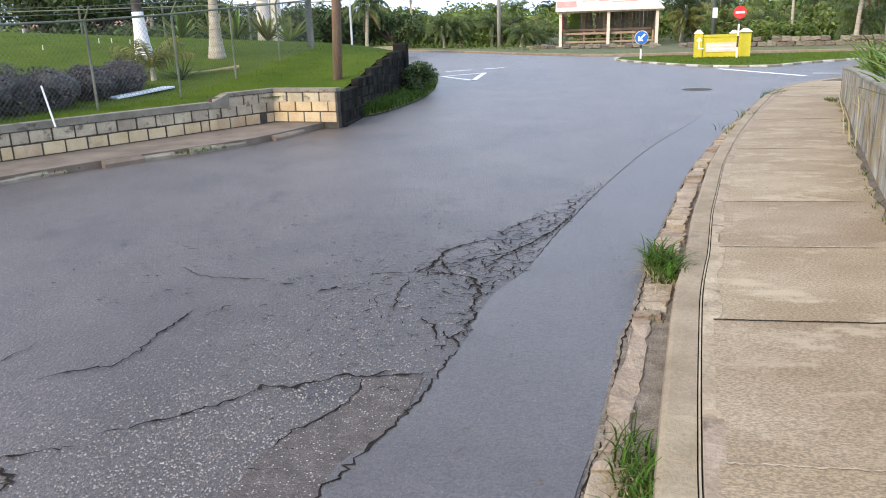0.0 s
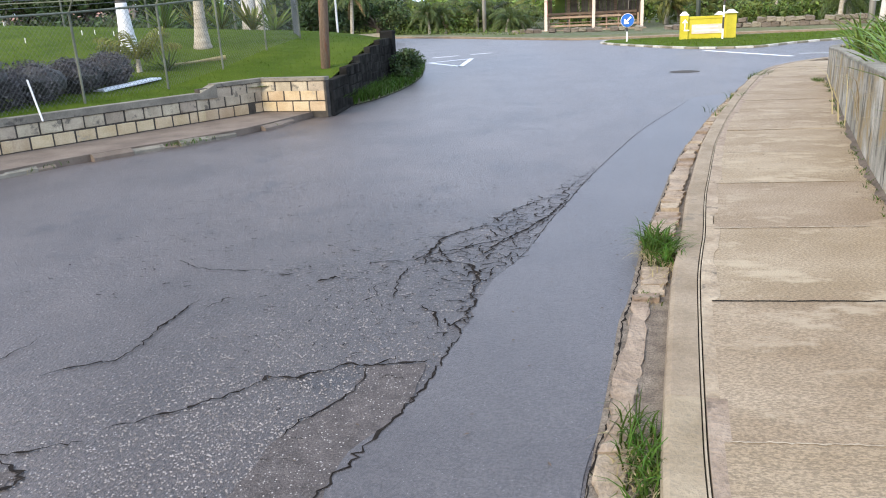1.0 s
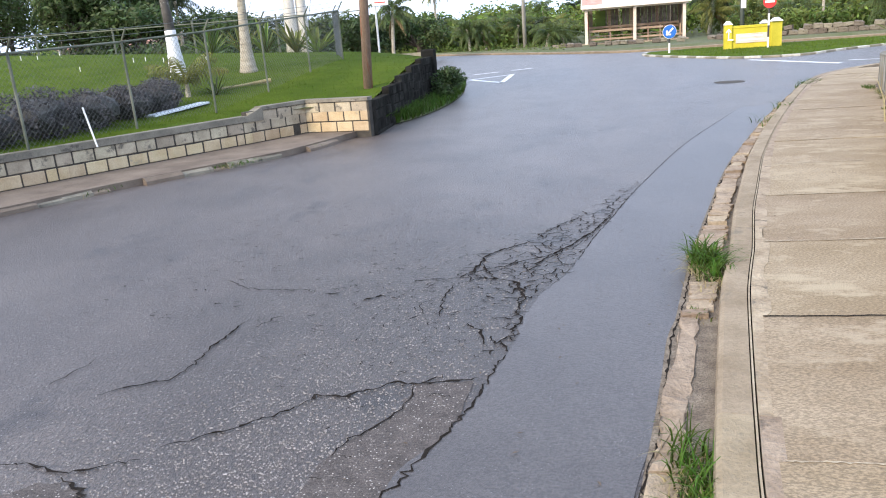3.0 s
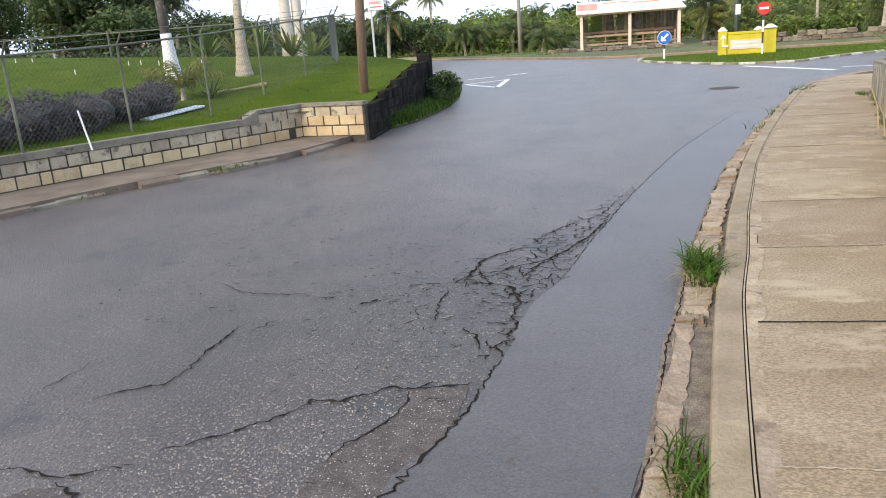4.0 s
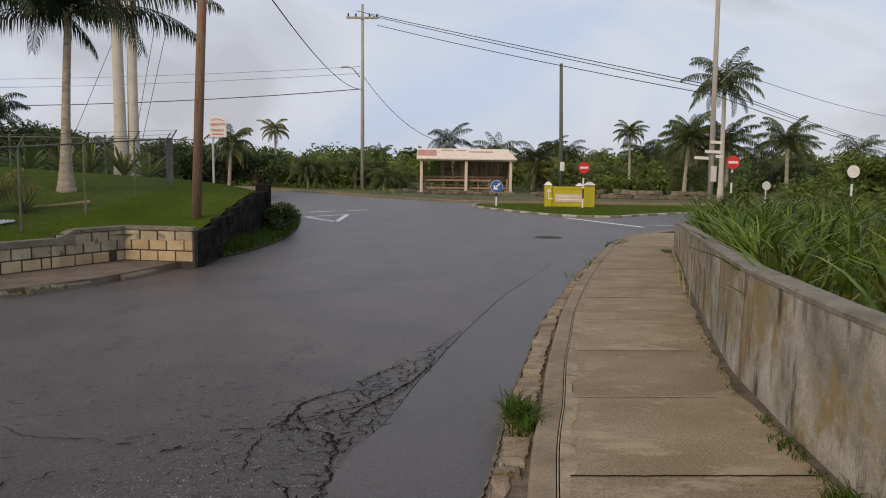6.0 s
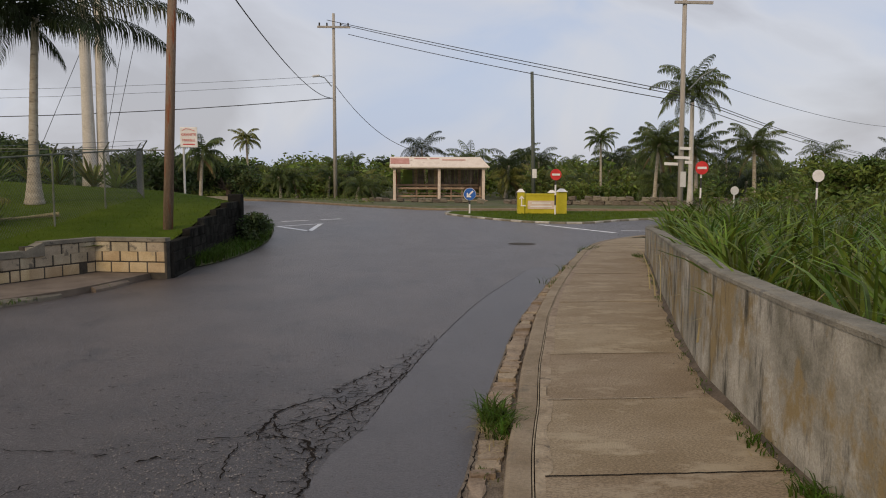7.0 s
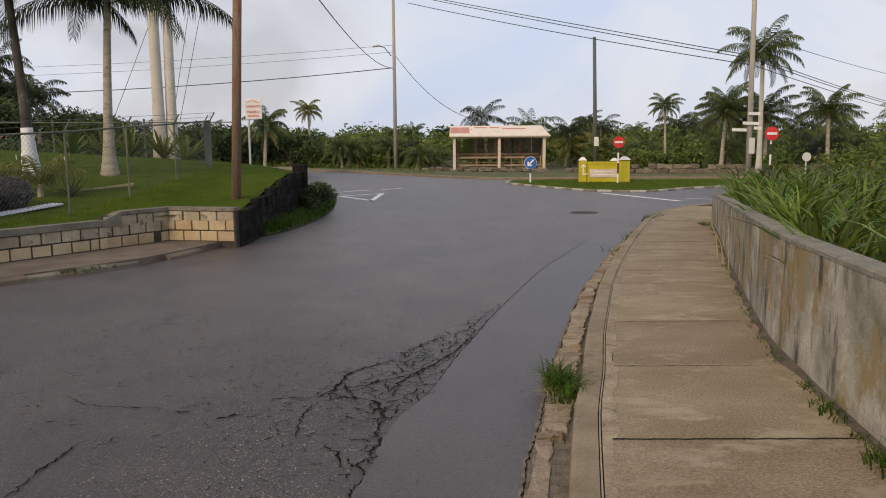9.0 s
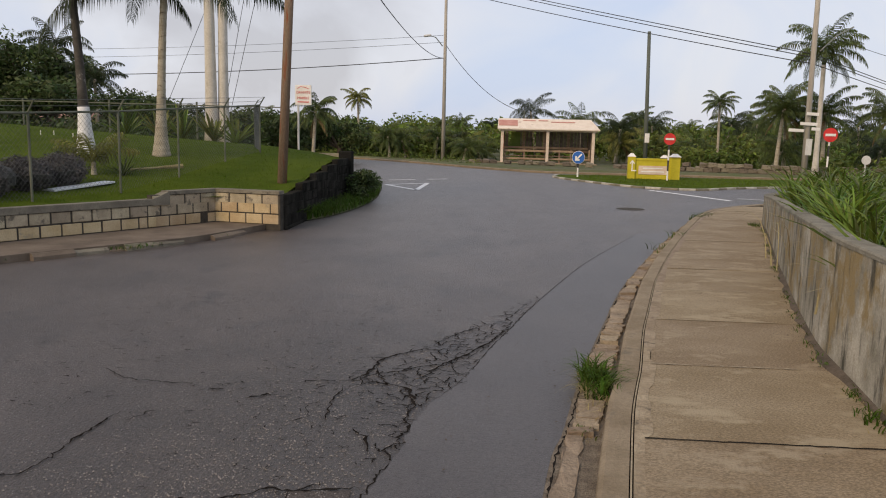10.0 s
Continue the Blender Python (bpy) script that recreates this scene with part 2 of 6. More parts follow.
M_POLE_G = surf("grey_timber_pole", (0.33, 0.3, 0.26), (0.43, 0.4, 0.35), 2, 0.88, 0.6, 40, stretch=(4, 4, 0.4))
M_POLE_D = surf("green_pole", (0.09, 0.105, 0.09), (0.13, 0.145, 0.125), 2, 0.7, 0.3, 40, stretch=(4, 4, 0.4))
M_STEEL = surf("galvanised_steel", (0.2, 0.22, 0.2), (0.28, 0.3, 0.28), 6, 0.5, 0.1, 60, metal=0.4)
M_RAIL = surf("painted_fence_pipe", (0.075, 0.085, 0.06), (0.16, 0.165, 0.125), 3, 0.6, 0.1, 60)
M_LINK = surf("fence_wire", (0.09, 0.095, 0.09), (0.13, 0.135, 0.13), 3, 0.6, 0.0)
M_CABLE = surf("cable_rubber", (0.03, 0.03, 0.033), (0.05, 0.05, 0.055), 3, 0.6, 0.0)
M_PAINT = surf("worn_road_paint", (0.62, 0.62, 0.62), (0.78, 0.78, 0.77), 5, 0.7, 0.3, 60, spots=(0.25, 0.24, 0.24), spot_scale=6, spot_at=0.6)
M_FLECK = surf("worn_paint_fleck", (0.16, 0.143, 0.13), (0.3, 0.278, 0.262), 9, 0.8, 0.0)
M_WHITE = surf("white_paint", (0.68, 0.66, 0.62), (0.8, 0.78, 0.75), 3, 0.6, 0.1, 60)
M_KERBW = surf("faded_white_kerb_paint", (0.34, 0.32, 0.27), (0.48, 0.46, 0.4), 3, 0.8, 0.3, 60, spots=(0.25, 0.21, 0.16), spot_scale=4, spot_at=0.55)
M_KERBB = surf("faded_black_kerb_paint", (0.13, 0.125, 0.085), (0.24, 0.21, 0.155), 3, 0.8, 0.3, 60, spots=(0.2, 0.17, 0.13), spot_scale=4, spot_at=0.57)
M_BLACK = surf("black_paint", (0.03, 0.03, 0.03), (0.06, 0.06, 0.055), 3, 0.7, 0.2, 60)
M_YELLOW = surf("mustard_paint", (0.42, 0.35, 0.02), (0.52, 0.44, 0.04), 2, 0.7, 0.2, 50, spots=(0.42, 0.34, 0.04), spot_scale=3, spot_at=0.6)
M_PINKPANEL = surf("faded_sign_panel", (0.55, 0.42, 0.34), (0.68, 0.55, 0.45), 3, 0.7, 0.1, 60)
M_RED = surf("sign_red", (0.55, 0.03, 0.03), (0.65, 0.05, 0.045), 3, 0.45, 0.0)
M_BLUE = surf("sign_blue", (0.02, 0.1, 0.36), (0.03, 0.14, 0.45), 3, 0.45, 0.0)
M_SIGNBACK = surf("sign_back_grey", (0.5, 0.5, 0.48), (0.6, 0.6, 0.58), 3, 0.6, 0.0)
M_CREAM = surf("cream_paint", (0.62, 0.5, 0.4), (0.72, 0.6, 0.49), 3, 0.75, 0.2, 40, spots=(0.45, 0.33, 0.25), spot_scale=2.5, spot_at=0.6)
M_ROOF = surf("pale_roof_sheet", (0.66, 0.56, 0.46), (0.76, 0.67, 0.57), 2, 0.7, 0.2, 40, spots=(0.5, 0.38, 0.3), spot_scale=2, spot_at=0.58)
M_PINKTRIM = surf("faded_red_lettering", (0.45, 0.2, 0.16), (0.55, 0.3, 0.25), 3, 0.75, 0.1)
M_WOOD = surf("weathered_plank", (0.23, 0.15, 0.1), (0.36, 0.26, 0.18), 4, 0.85, 0.5, 40, stretch=(0.5, 4, 4), vary=0.25)
# darker copy of M_WOOD, with the shelter's inner shade put into its colour
M_SHADEWOOD = surf("shaded_plank", (0.11, 0.09, 0.075), (0.19, 0.155, 0.125), 4, 0.9, 0.5, 40, vary=0.3)
M_RUBBLE = surf("rubble_stone", (0.12, 0.1, 0.075), (0.22, 0.185, 0.14), 4, 0.93, 0.8, 40, spots=(0.06, 0.055, 0.04), spot_scale=4, spot_at=0.56, vary=0.3, local=True)
M_BOARD = surf("white_board", (0.66, 0.68, 0.7), (0.76, 0.78, 0.8), 3, 0.6, 0.1)
M_TAN = surf("buff_wall", (0.4, 0.33, 0.22), (0.5, 0.42, 0.3), 2.5, 0.92, 0.5, 50, spots=(0.26, 0.21, 0.15), spot_scale=4, spot_at=0.57)
M_HOUSE = surf("pink_house_wall", (0.55, 0.42, 0.36), (0.62, 0.5, 0.43), 2, 0.85, 0.1)
M_HROOF = surf("house_roof", (0.3, 0.16, 0.12), (0.38, 0.22, 0.17), 2, 0.85, 0.2)
M_GLASS = surf("dark_window_glass", (0.02, 0.022, 0.025), (0.03, 0.032, 0.036), 2, 0.1, 0.0)
M_HILL = surf("distant_woods", (0.02, 0.032, 0.014), (0.035, 0.05, 0.02), 0.25, 0.95, 1.0, 2.5, fine_amount=0.9)

# ---------------------------------------------------------------- modelling helpers


def thing(name, label, category, group="", kind="", at=(0, 0, 0)):
    ob = new(name)
    ob.location = at
    return tagged(ob, label, category, group, kind)


def mesh_of(name, bm, material, smooth=False):
    me = bpy.data.meshes.new(name)
    bmesh.ops.recalc_face_normals(bm, faces=bm.faces)
    bm.to_mesh(me)
    bm.free()
    if smooth:
        me.polygons.foreach_set("use_smooth", [True] * len(me.polygons))
    me.materials.append(material)
    return me


def part(name, bm, material, parent=None, label="", smooth=False):
    ob = new(name, mesh_of(name, bm, material, smooth))
    ob.parent = parent
    return tagged(ob, label)


def raw(name, verts, faces, material, parent=None, label="", smooth=False):
    me = bpy.data.meshes.new(name)
    me.from_pydata(verts, [], faces)
    me.materials.append(material)
    if smooth:
        me.polygons.foreach_set("use_smooth", [True] * len(me.polygons))
    ob = new(name, me)
    ob.parent = parent
    return tagged(ob, label)


def box(bm, size, m=None, bevel=0.0):
    r = bmesh.ops.create_cube(bm, size=1.0, matrix=(m or Matrix()) @ Matrix.Diagonal((*size, 1)))
    if bevel:
        edges = list({e for v in r["verts"] for e in v.link_edges})
        bmesh.ops.bevel(bm, geom=edges, offset=bevel, segments=1, affect="EDGES")
    return bm


def boxed(size, m=None, bevel=0.0):
    return box(bmesh.new(), size, m, bevel)


def tube(bm, points, radii, sides=8, caps=True):
    """A round bar through the points, with a radius at each."""
    pts = [Vector(p) for p in points]
    if isinstance(radii, (int, float)):
        radii = [radii] * len(pts)
    rings = []
    way = (pts[-1] - pts[0]).normalized()
    ref = min((Vector((1, 0, 0)), Vector((0, 1, 0)), Vector((0, 0, 1))), key=lambda a: abs(a.dot(way)))
    for i, p in enumerate(pts):
        d = (pts[min(i + 1, len(pts) - 1)] - pts[max(i - 1, 0)]).normalized()
        u = d.cross(ref).normalized()
        v = d.cross(u)
        rings.append([bm.verts.new(p + radii[i] * (math.cos(2 * math.pi * k / sides) * u + math.sin(2 * math.pi * k / sides) * v)) for k in range(sides)])
    for a, b in zip(rings, rings[1:]):
        for k in range(sides):
            bm.faces.new((a[k], a[(k + 1) % sides], b[(k + 1) % sides], b[k]))
    if caps:
        bm.faces.new(rings[0])
        bm.faces.new(rings[-1])
    return bm


def tubed(points, radii, sides=8):
    return tube(bmesh.new(), points, radii, sides)


def disc(radius, thick, m, sides=28):
    bm = bmesh.new()
    bmesh.ops.create_cone(bm, cap_ends=True, segments=sides, radius1=radius, radius2=radius, depth=thick, matrix=m)
    return bm


def spline(points, gap):
    """A smooth line through plan points, sampled at even steps."""
    p = np.array(points, float)
    p = np.vstack([2 * p[0] - p[1], p, 2 * p[-1] - p[-2]])
    fine = []
    for i in range(1, len(p) - 2):
        for t in np.linspace(0, 1, 24, endpoint=False):
            a, b, c, d = p[i - 1:i + 3]
            fine.append(0.5 * (2 * b + (c - a) * t + (2 * a - 5 * b + 4 * c - d) * t * t + (3 * b - a - 3 * c + d) * t ** 3))
    fine.append(p[-2])
    fine = np.array(fine)
    s = np.r_[0, np.cumsum(np.hypot(*np.diff(fine[:, :2], axis=0).T))]
    q = np.arange(0, s[-1], gap)
    return np.stack([np.interp(q, s, fine[:, k]) for k in range(fine.shape[1])], 1)


def normals(line):
    d = np.gradient(line[:, :2], axis=0)
    d /= np.hypot(*d.T)[:, None]
    return np.stack([d[:, 1], -d[:, 0]], 1)   # to the right of the way along the line


def shifted(line, amount):
    n = normals(line)
    return line[:, :2] + n * (np.asarray(amount).reshape(-1, 1) if np.ndim(amount) else amount)


def sheet(name, outline, z, material, kind_label, category, cuts=0, thick=0.0):
    """A flat piece of ground with that outline; thick: how far its sides go down."""
    bm = bmesh.new()
    vs = [bm.verts.new((x, y, z)) for x, y in outline]
    f = bm.faces.new(vs)
    if f.normal.z < 0:
        f.normal_flip()
    if thick:
        r = bmesh.ops.extrude_face_region(bm, geom=[f])
        for v in r["geom"]:
            if isinstance(v, bmesh.types.BMVert):
                v.co.z -= thick
    bmesh.ops.triangulate(bm, faces=bm.faces[:])
    ob = part(name, bm, material)
    return tagged(ob, kind_label, category, kind="structure")


def sweep(line, profile, closed_ends=True):
    """A solid along a plan line (x, y, with height scale 1) from a profile of (offset to the right, z) points; profile may be a function of the step."""
    bm = bmesh.new()
    n = normals(line)
    rings = []
    for i, p in enumerate(line):
        pr = profile(i) if callable(profile) else profile
        rings.append([bm.verts.new((p[0] + n[i, 0] * o, p[1] + n[i, 1] * o, z)) for o, z in pr])
    k = len(rings[0])
    for a, b in zip(rings, rings[1:]):
        for j in range(k):
            bm.faces.new((a[j], a[(j + 1) % k], b[(j + 1) % k], b[j]))
    if closed_ends:
        bm.faces.new(rings[0])
        bm.faces.new(rings[-1])
    return bm


def blades(spots, height, width, lean, rng, bend=0.6, segs=3):
    """Tapered, bending grass blades: verts and faces. spots: (x, y, z) of their feet."""
    verts, faces = [], []
    for x, y, z, *way in spots:
        h = height * rng.uniform(0.55, 1.15)
        w = width * rng.uniform(0.7, 1.3)
        a = way[0] if way else rng.uniform(0, 2 * math.pi)
        t = rng.uniform(0, 2 * math.pi)
        out = lean * rng.uniform(0.3, 1.3) * h
        dx, dy, sx, sy = math.cos(a), math.sin(a), math.cos(t) * w / 2, math.sin(t) * w / 2
        base = len(verts)
        for k in range(segs + 1):
            u = k / segs
            o = out * u ** 2
            zz = z + h * (u - bend * lean * u ** 3 * 0.6)
            s = (1 - u) ** 0.6 if k < segs else 0.04
            verts.append((x + dx * o - sx * s, y + dy * o - sy * s, zz))
            verts.append((x + dx * o + sx * s, y + dy * o + sy * s, zz))
        for k in range(segs):
            b = base + 2 * k
            faces.append((b, b + 1, b + 3, b + 2))
    return verts, faces


def leaf_cloud(clumps, per, size, rng, flat=0.75, shell=0.45):
    """Leaves scattered through ellipsoid clumps (x, y, z, rx, ry, rz)."""
    verts, faces = [], []
    for cx, cy, cz, rx, ry, rz in clumps:
        n = int(per)
        d = rng.normal(size=(n, 3))
        d /= np.linalg.norm(d, axis=1)[:, None]
        r = (shell + (1.08 - shell) * rng.random(n))[:, None]
        p = d * r * (rx, ry, rz) + (cx, cy, cz)
        a = rng.normal(size=(n, 3))
        a[:, 2] *= flat
        a /= np.linalg.norm(a, axis=1)[:, None]
        b = np.cross(a, d + rng.normal(size=(n, 3)) * 0.6)
        b /= np.linalg.norm(b, axis=1)[:, None] + 1e-9
        s = size * rng.uniform(0.55, 1.35, n)[:, None]
        for q, u, v, w in zip(p, a, b, s[:, 0]):
            i = len(verts)
            verts += [tuple(q - u * w), tuple(q + v * w * 0.42), tuple(q + u * w), tuple(q - v * w * 0.42)]
            faces.append((i, i + 1, i + 2, i + 3))
    return verts, faces
# ---------------------------------------------------------------- ground, road and pavement
KERB = spline([(0.05, -9), (0.08, -4), (0.13, -1), (0.22, 1), (0.375, 2.24), (0.48, 2.9), (0.63, 3.75), (0.77, 4.5), (0.89, 5.03), (0.98, 5.41), (1.2, 6.47), (1.38, 7.22),
               (1.73, 8.66), (1.94, 9.42), (2.28, 10.58), (2.66, 11.79), (3.17, 13.35), (3.83, 15.28), (4.54, 17.2), (5.5, 19.1), (7.3, 21.0), (9.8, 22.5), (14, 24), (30, 28)], 0.1)
WALLB = spline([(2.1, -9), (2.1, -3), (2.14, 0), (2.21, 2), (2.33, 3.95), (2.44, 4.7), (2.6, 5.8), (2.95, 7.2), (3.5, 9.1), (4.02, 10.9), (4.45, 12.3), (5.0, 14.1),
                (5.45, 15.75)], 0.1)
GUTTER = spline([(-0.15, -9), (-0.1, -3), (-0.02, 0.5), (0.12, 2.3), (0.24, 2.91), (0.35, 3.55), (0.43, 4.05), (0.5, 4.3), (0.56, 4.6), (0.66, 5.1), (0.8, 5.77), (1.0, 6.6), (1.18, 7.33),
                 (1.36, 8.08), (1.65, 9.15), (1.95, 10.1), (2.3, 11.2), (2.75, 12.56), (3.36, 14.3), (4.32, 16.9), (5.3, 19.1), (7.15, 21.1), (9.8, 22.8), (14, 24.4), (30, 28.4)], 0.15)
PAV = 0.13
LEFT = spline([(-14, -2), (-9.6, 3.6), (-7.9, 6.0), (-6.8, 7.9), (-6.1, 9.2), (-5.2, 10.5), (-4.55, 11.5), (-3.98, 13.6), (-3.75, 14.6), (-3.45, 15.4), (-3.2, 17), (-3.12, 19.2),
               (-3.3, 22), (-4.05, 27), (-6, 33.5), (-10, 40), (-20, 46), (-60, 56)], 0.3)
FARSIDE = spline([(-60, 66), (-22, 57.5), (-10, 53), (-8.2, 51.5), (-4.9, 47.8), (-1.23, 42.6), (0.8, 40.2), (2.8, 38.6), (9, 38.3), (16, 38), (34, 42)], 0.5)
ISLAND = [(3.1, 36.6), (2.7, 35.2), (2.85, 33.8), (3.7, 31.6), (4.5, 29.9), (5.2, 28.7), (6.1, 28.0), (7.4, 27.9), (9.1, 29.4), (11.7, 31), (17, 33.8), (24, 37), (23.5, 38.0), (17, 36.8),
          (10, 36.6), (5.5, 37.2)]

ground = sheet("ground", [(-900, -500), (900, -500), (900, 1500), (-900, 1500)], -0.06, M_EARTH, "rough green and brown open ground", "ground")
road_outline = [tuple(p) for p in GUTTER] + [tuple(p) for p in FARSIDE[::-1]] + [tuple(p) for p in LEFT[::-1]]
sheet("road", road_outline, 0.0, M_ROAD, "worn grey asphalt road with old cracks, bending left to a junction", "road", thick=0.05)
SEAM = spline([(-1.3, -9), (-1.05, 0), (-0.83, 2.45), (-0.69, 2.87), (-0.59, 3.16), (-0.54, 3.41), (-0.48, 3.74), (-0.45, 3.88), (-0.42, 4.1), (-0.39, 4.45), (-0.31, 4.82), (-0.2, 5.08), (-0.09, 5.47),
               (0.06, 6.15), (0.28, 7.0), (0.42, 7.56), (0.82, 8.98), (1.31, 10.57), (1.81, 11.94), (2.75, 14.4)], 0.08)
rs = np.random.default_rng(3)
seam_edge = SEAM + np.c_[rs.normal(0, 0.008, len(SEAM)), np.zeros(len(SEAM))]
strip_right = [p for p in GUTTER if p[1] < 14.7]
sheet("road_strip", [tuple(p) for p in seam_edge[::-1]] + [(p[0] - 0.015, p[1]) for p in strip_right], 0.005, M_PATCH,
      "smoother bluish-grey strip of newer asphalt along the kerb", "road", thick=0.02)


def crack(points, width, seed, jag=0.009):
    """A jagged, open crack: a thin dark ribbon broken into short straight runs whose width comes and goes."""
    r = np.random.default_rng(seed)
    p = np.array(points, float)
    d = np.r_[0, np.cumsum(np.hypot(*np.diff(p, axis=0).T))]
    q = [0.0]
    while q[-1] < d[-1]:
        q.append(q[-1] + r.uniform(0.014, 0.05))
    q = np.minimum(q, d[-1])[:-1] if len(q) > 3 else np.array([0, d[-1] / 2, d[-1]])
    line = np.stack([np.interp(q, d, p[:, 0]), np.interp(q, d, p[:, 1])], 1)
    k = len(line)
    line[1:-1] += r.normal(0, jag, (k - 2, 2))
    n = normals(line)
    w = width * np.clip(r.lognormal(-0.35, 0.5, k), 0.2, 1.6) * np.minimum(1, np.linspace(0.25, 5, k)) * np.minimum(1, np.linspace(5, 0.25, k))
    a, b = line + n * w[:, None] / 2, line - n * w[:, None] / 2
    verts = [(x, y, 0.0075) for x, y in a] + [(x, y, 0.0075) for x, y in b]
    return verts, [(i, i + 1, k + i + 1, k + i) for i in range(k - 1)]


CRACKS = [   # plan points and width
    ([(-1.95, 2.8), (-1.7, 2.97), (-1.47, 3.16), (-1.38, 3.27), (-1.39, 3.33), (-1.23, 3.31), (-1.09, 3.4), (-0.99, 3.48), (-0.9, 3.45), (-0.81, 3.51), (-0.73, 3.58)], 0.012),
    ([(-0.9, 3.45), (-0.69, 3.5), (-0.52, 3.53)], 0.012),
    ([(-0.9, 3.45), (-0.88, 3.31), (-0.91, 3.19), (-1.0, 3.0), (-1.1, 2.9), (-1.13, 2.72)], 0.01),
    ([(-0.92, 2.2), (-0.83, 2.45), (-0.69, 2.87), (-0.59, 3.16), (-0.54, 3.41), (-0.48, 3.74), (-0.45, 3.86)], 0.011),
    ([(-0.45, 3.86), (-0.49, 3.96), (-0.52, 4.03)], 0.014),
    ([(-0.57, 3.92), (-0.61, 4.03), (-0.63, 4.15), (-0.74, 4.28)], 0.011),
    ([(-0.43, 4.06), (-0.45, 4.11), (-0.44, 4.21), (-0.4, 4.3), (-0.43, 4.39), (-0.45, 4.59), (-0.42, 4.69), (-0.44, 4.86), (-0.5, 5.04), (-0.61, 5.11), (-0.73, 5.14), (-0.92, 5.15)], 0.014),
    ([(-0.92, 5.15), (-1.06, 5.13), (-1.19, 5.12), (-1.29, 5.04)], 0.011),
    ([(-0.92, 5.15), (-0.84, 5.3), (-0.8, 5.51), (-0.78, 5.7), (-0.68, 5.83), (-0.57, 5.95), (-0.42, 6.11)], 0.018),
    ([(-0.42, 6.11), (-0.34, 6.36), (-0.15, 6.69), (0.0, 6.9)], 0.01),
    ([(-0.86, 5.2), (-0.75, 5.33), (-0.6, 5.43), (-0.46, 5.56), (-0.31, 5.63), (-0.23, 5.77), (-0.14, 5.9), (0.0, 6.2), (0.09, 6.45), (0.25, 6.95)], 0.014),
    ([(-0.68, 5.04), (-0.65, 5.1), (-0.73, 5.3), (-0.8, 5.51)], 0.012),
    ([(-0.46, 5.22), (-0.42, 5.31), (-0.33, 5.55), (-0.23, 5.77)], 0.01),
    ([(-0.35, 4.8), (-0.35, 5.0), (-0.45, 4.92)], 0.01),
    ([(-0.94, 5.03), (-0.96, 4.76), (-0.95, 4.6), (-0.93, 4.38)], 0.009),
    ([(-1.0, 4.75), (-1.12, 4.6), (-1.05, 4.45), (-1.2, 4.3)], 0.006),
    ([(-2.73, 5.19), (-2.5, 5.0), (-2.3, 4.97), (-2.16, 4.94), (-1.97, 4.96)], 0.008),
    ([(-2.16, 4.94), (-2.1, 4.95), (-2.05, 4.96)], 0.022),
    ([(-1.84, 4.86), (-1.78, 4.85), (-1.71, 4.88)], 0.022),
    ([(-1.52, 4.71), (-1.45, 4.74), (-1.42, 4.83)], 0.018),
    ([(-2.6, 3.3), (-2.44, 3.42), (-2.27, 3.48), (-2.24, 3.68), (-2.25, 3.97), (-2.23, 4.19), (-2.2, 4.4)], 0.011),
    ([(-2.1, 4.24), (-2.04, 4.39), (-1.94, 4.44)], 0.008),
    ([(-2.97, 3.4), (-2.91, 3.75)], 0.007),
    ([(-2.75, 2.63), (-2.47, 2.63), (-2.28, 2.56), (-2.14, 2.64), (-1.98, 2.7)], 0.01),
    ([(-2.27, 2.54), (-2.08, 2.43), (-2.13, 2.31), (-2.3, 2.1)], 0.016),
]
for i, (pts, w) in enumerate(CRACKS):
    v, f = crack(pts, w * 1.3, 40 + i)
    tagged(raw("road_crack", v, f, M_CRACK), "open dark crack in the worn asphalt", "road crack", "cracks in the road", "structure")
for line, w, jag, label in ((SEAM[SEAM[:, 1] > 4.8], 0.008, 0.004, "thin dark open seam between old and newer asphalt"),
                            (GUTTER[(GUTTER[:, 1] > 1.5) & (GUTTER[:, 1] < 19)] + (0.012, 0), 0.014, 0.005, "dark broken edge of the asphalt along the channel")):
    v, f = crack(line, w, 90, jag)
    tagged(raw("road_seam", v, f, M_CRACK), label, "road seam", kind="structure")

# crazed asphalt between the long cracks: the joints of many small cells
rs = np.random.default_rng(11)
cv, cf = [], []


def chip(p, q, wd):
    """A short jagged joint from p to q."""
    d = (q[0] - p[0], q[1] - p[1])
    ln0 = math.hypot(*d) + 1e-9
    nx, ny = -d[1] / ln0, d[0] / ln0
    b0 = len(cv)
    for u in range(5):
        o = rs.normal(0, 0.007) if 0 < u < 4 else 0
        w = wd * (0.5, 1.2, 0.8, 1.1, 0.4)[u] * rs.uniform(0.5, 1.2) / 2
        px, py = p[0] + d[0] * u / 4 + nx * o, p[1] + d[1] * u / 4 + ny * o
        cv.extend([(px + nx * w, py + ny * w, 0.0065), (px - nx * w, py - ny * w, 0.0065)])
    cf.extend([(b0 + 2 * u, b0 + 2 * u + 1, b0 + 2 * u + 3, b0 + 2 * u + 2) for u in range(4)])


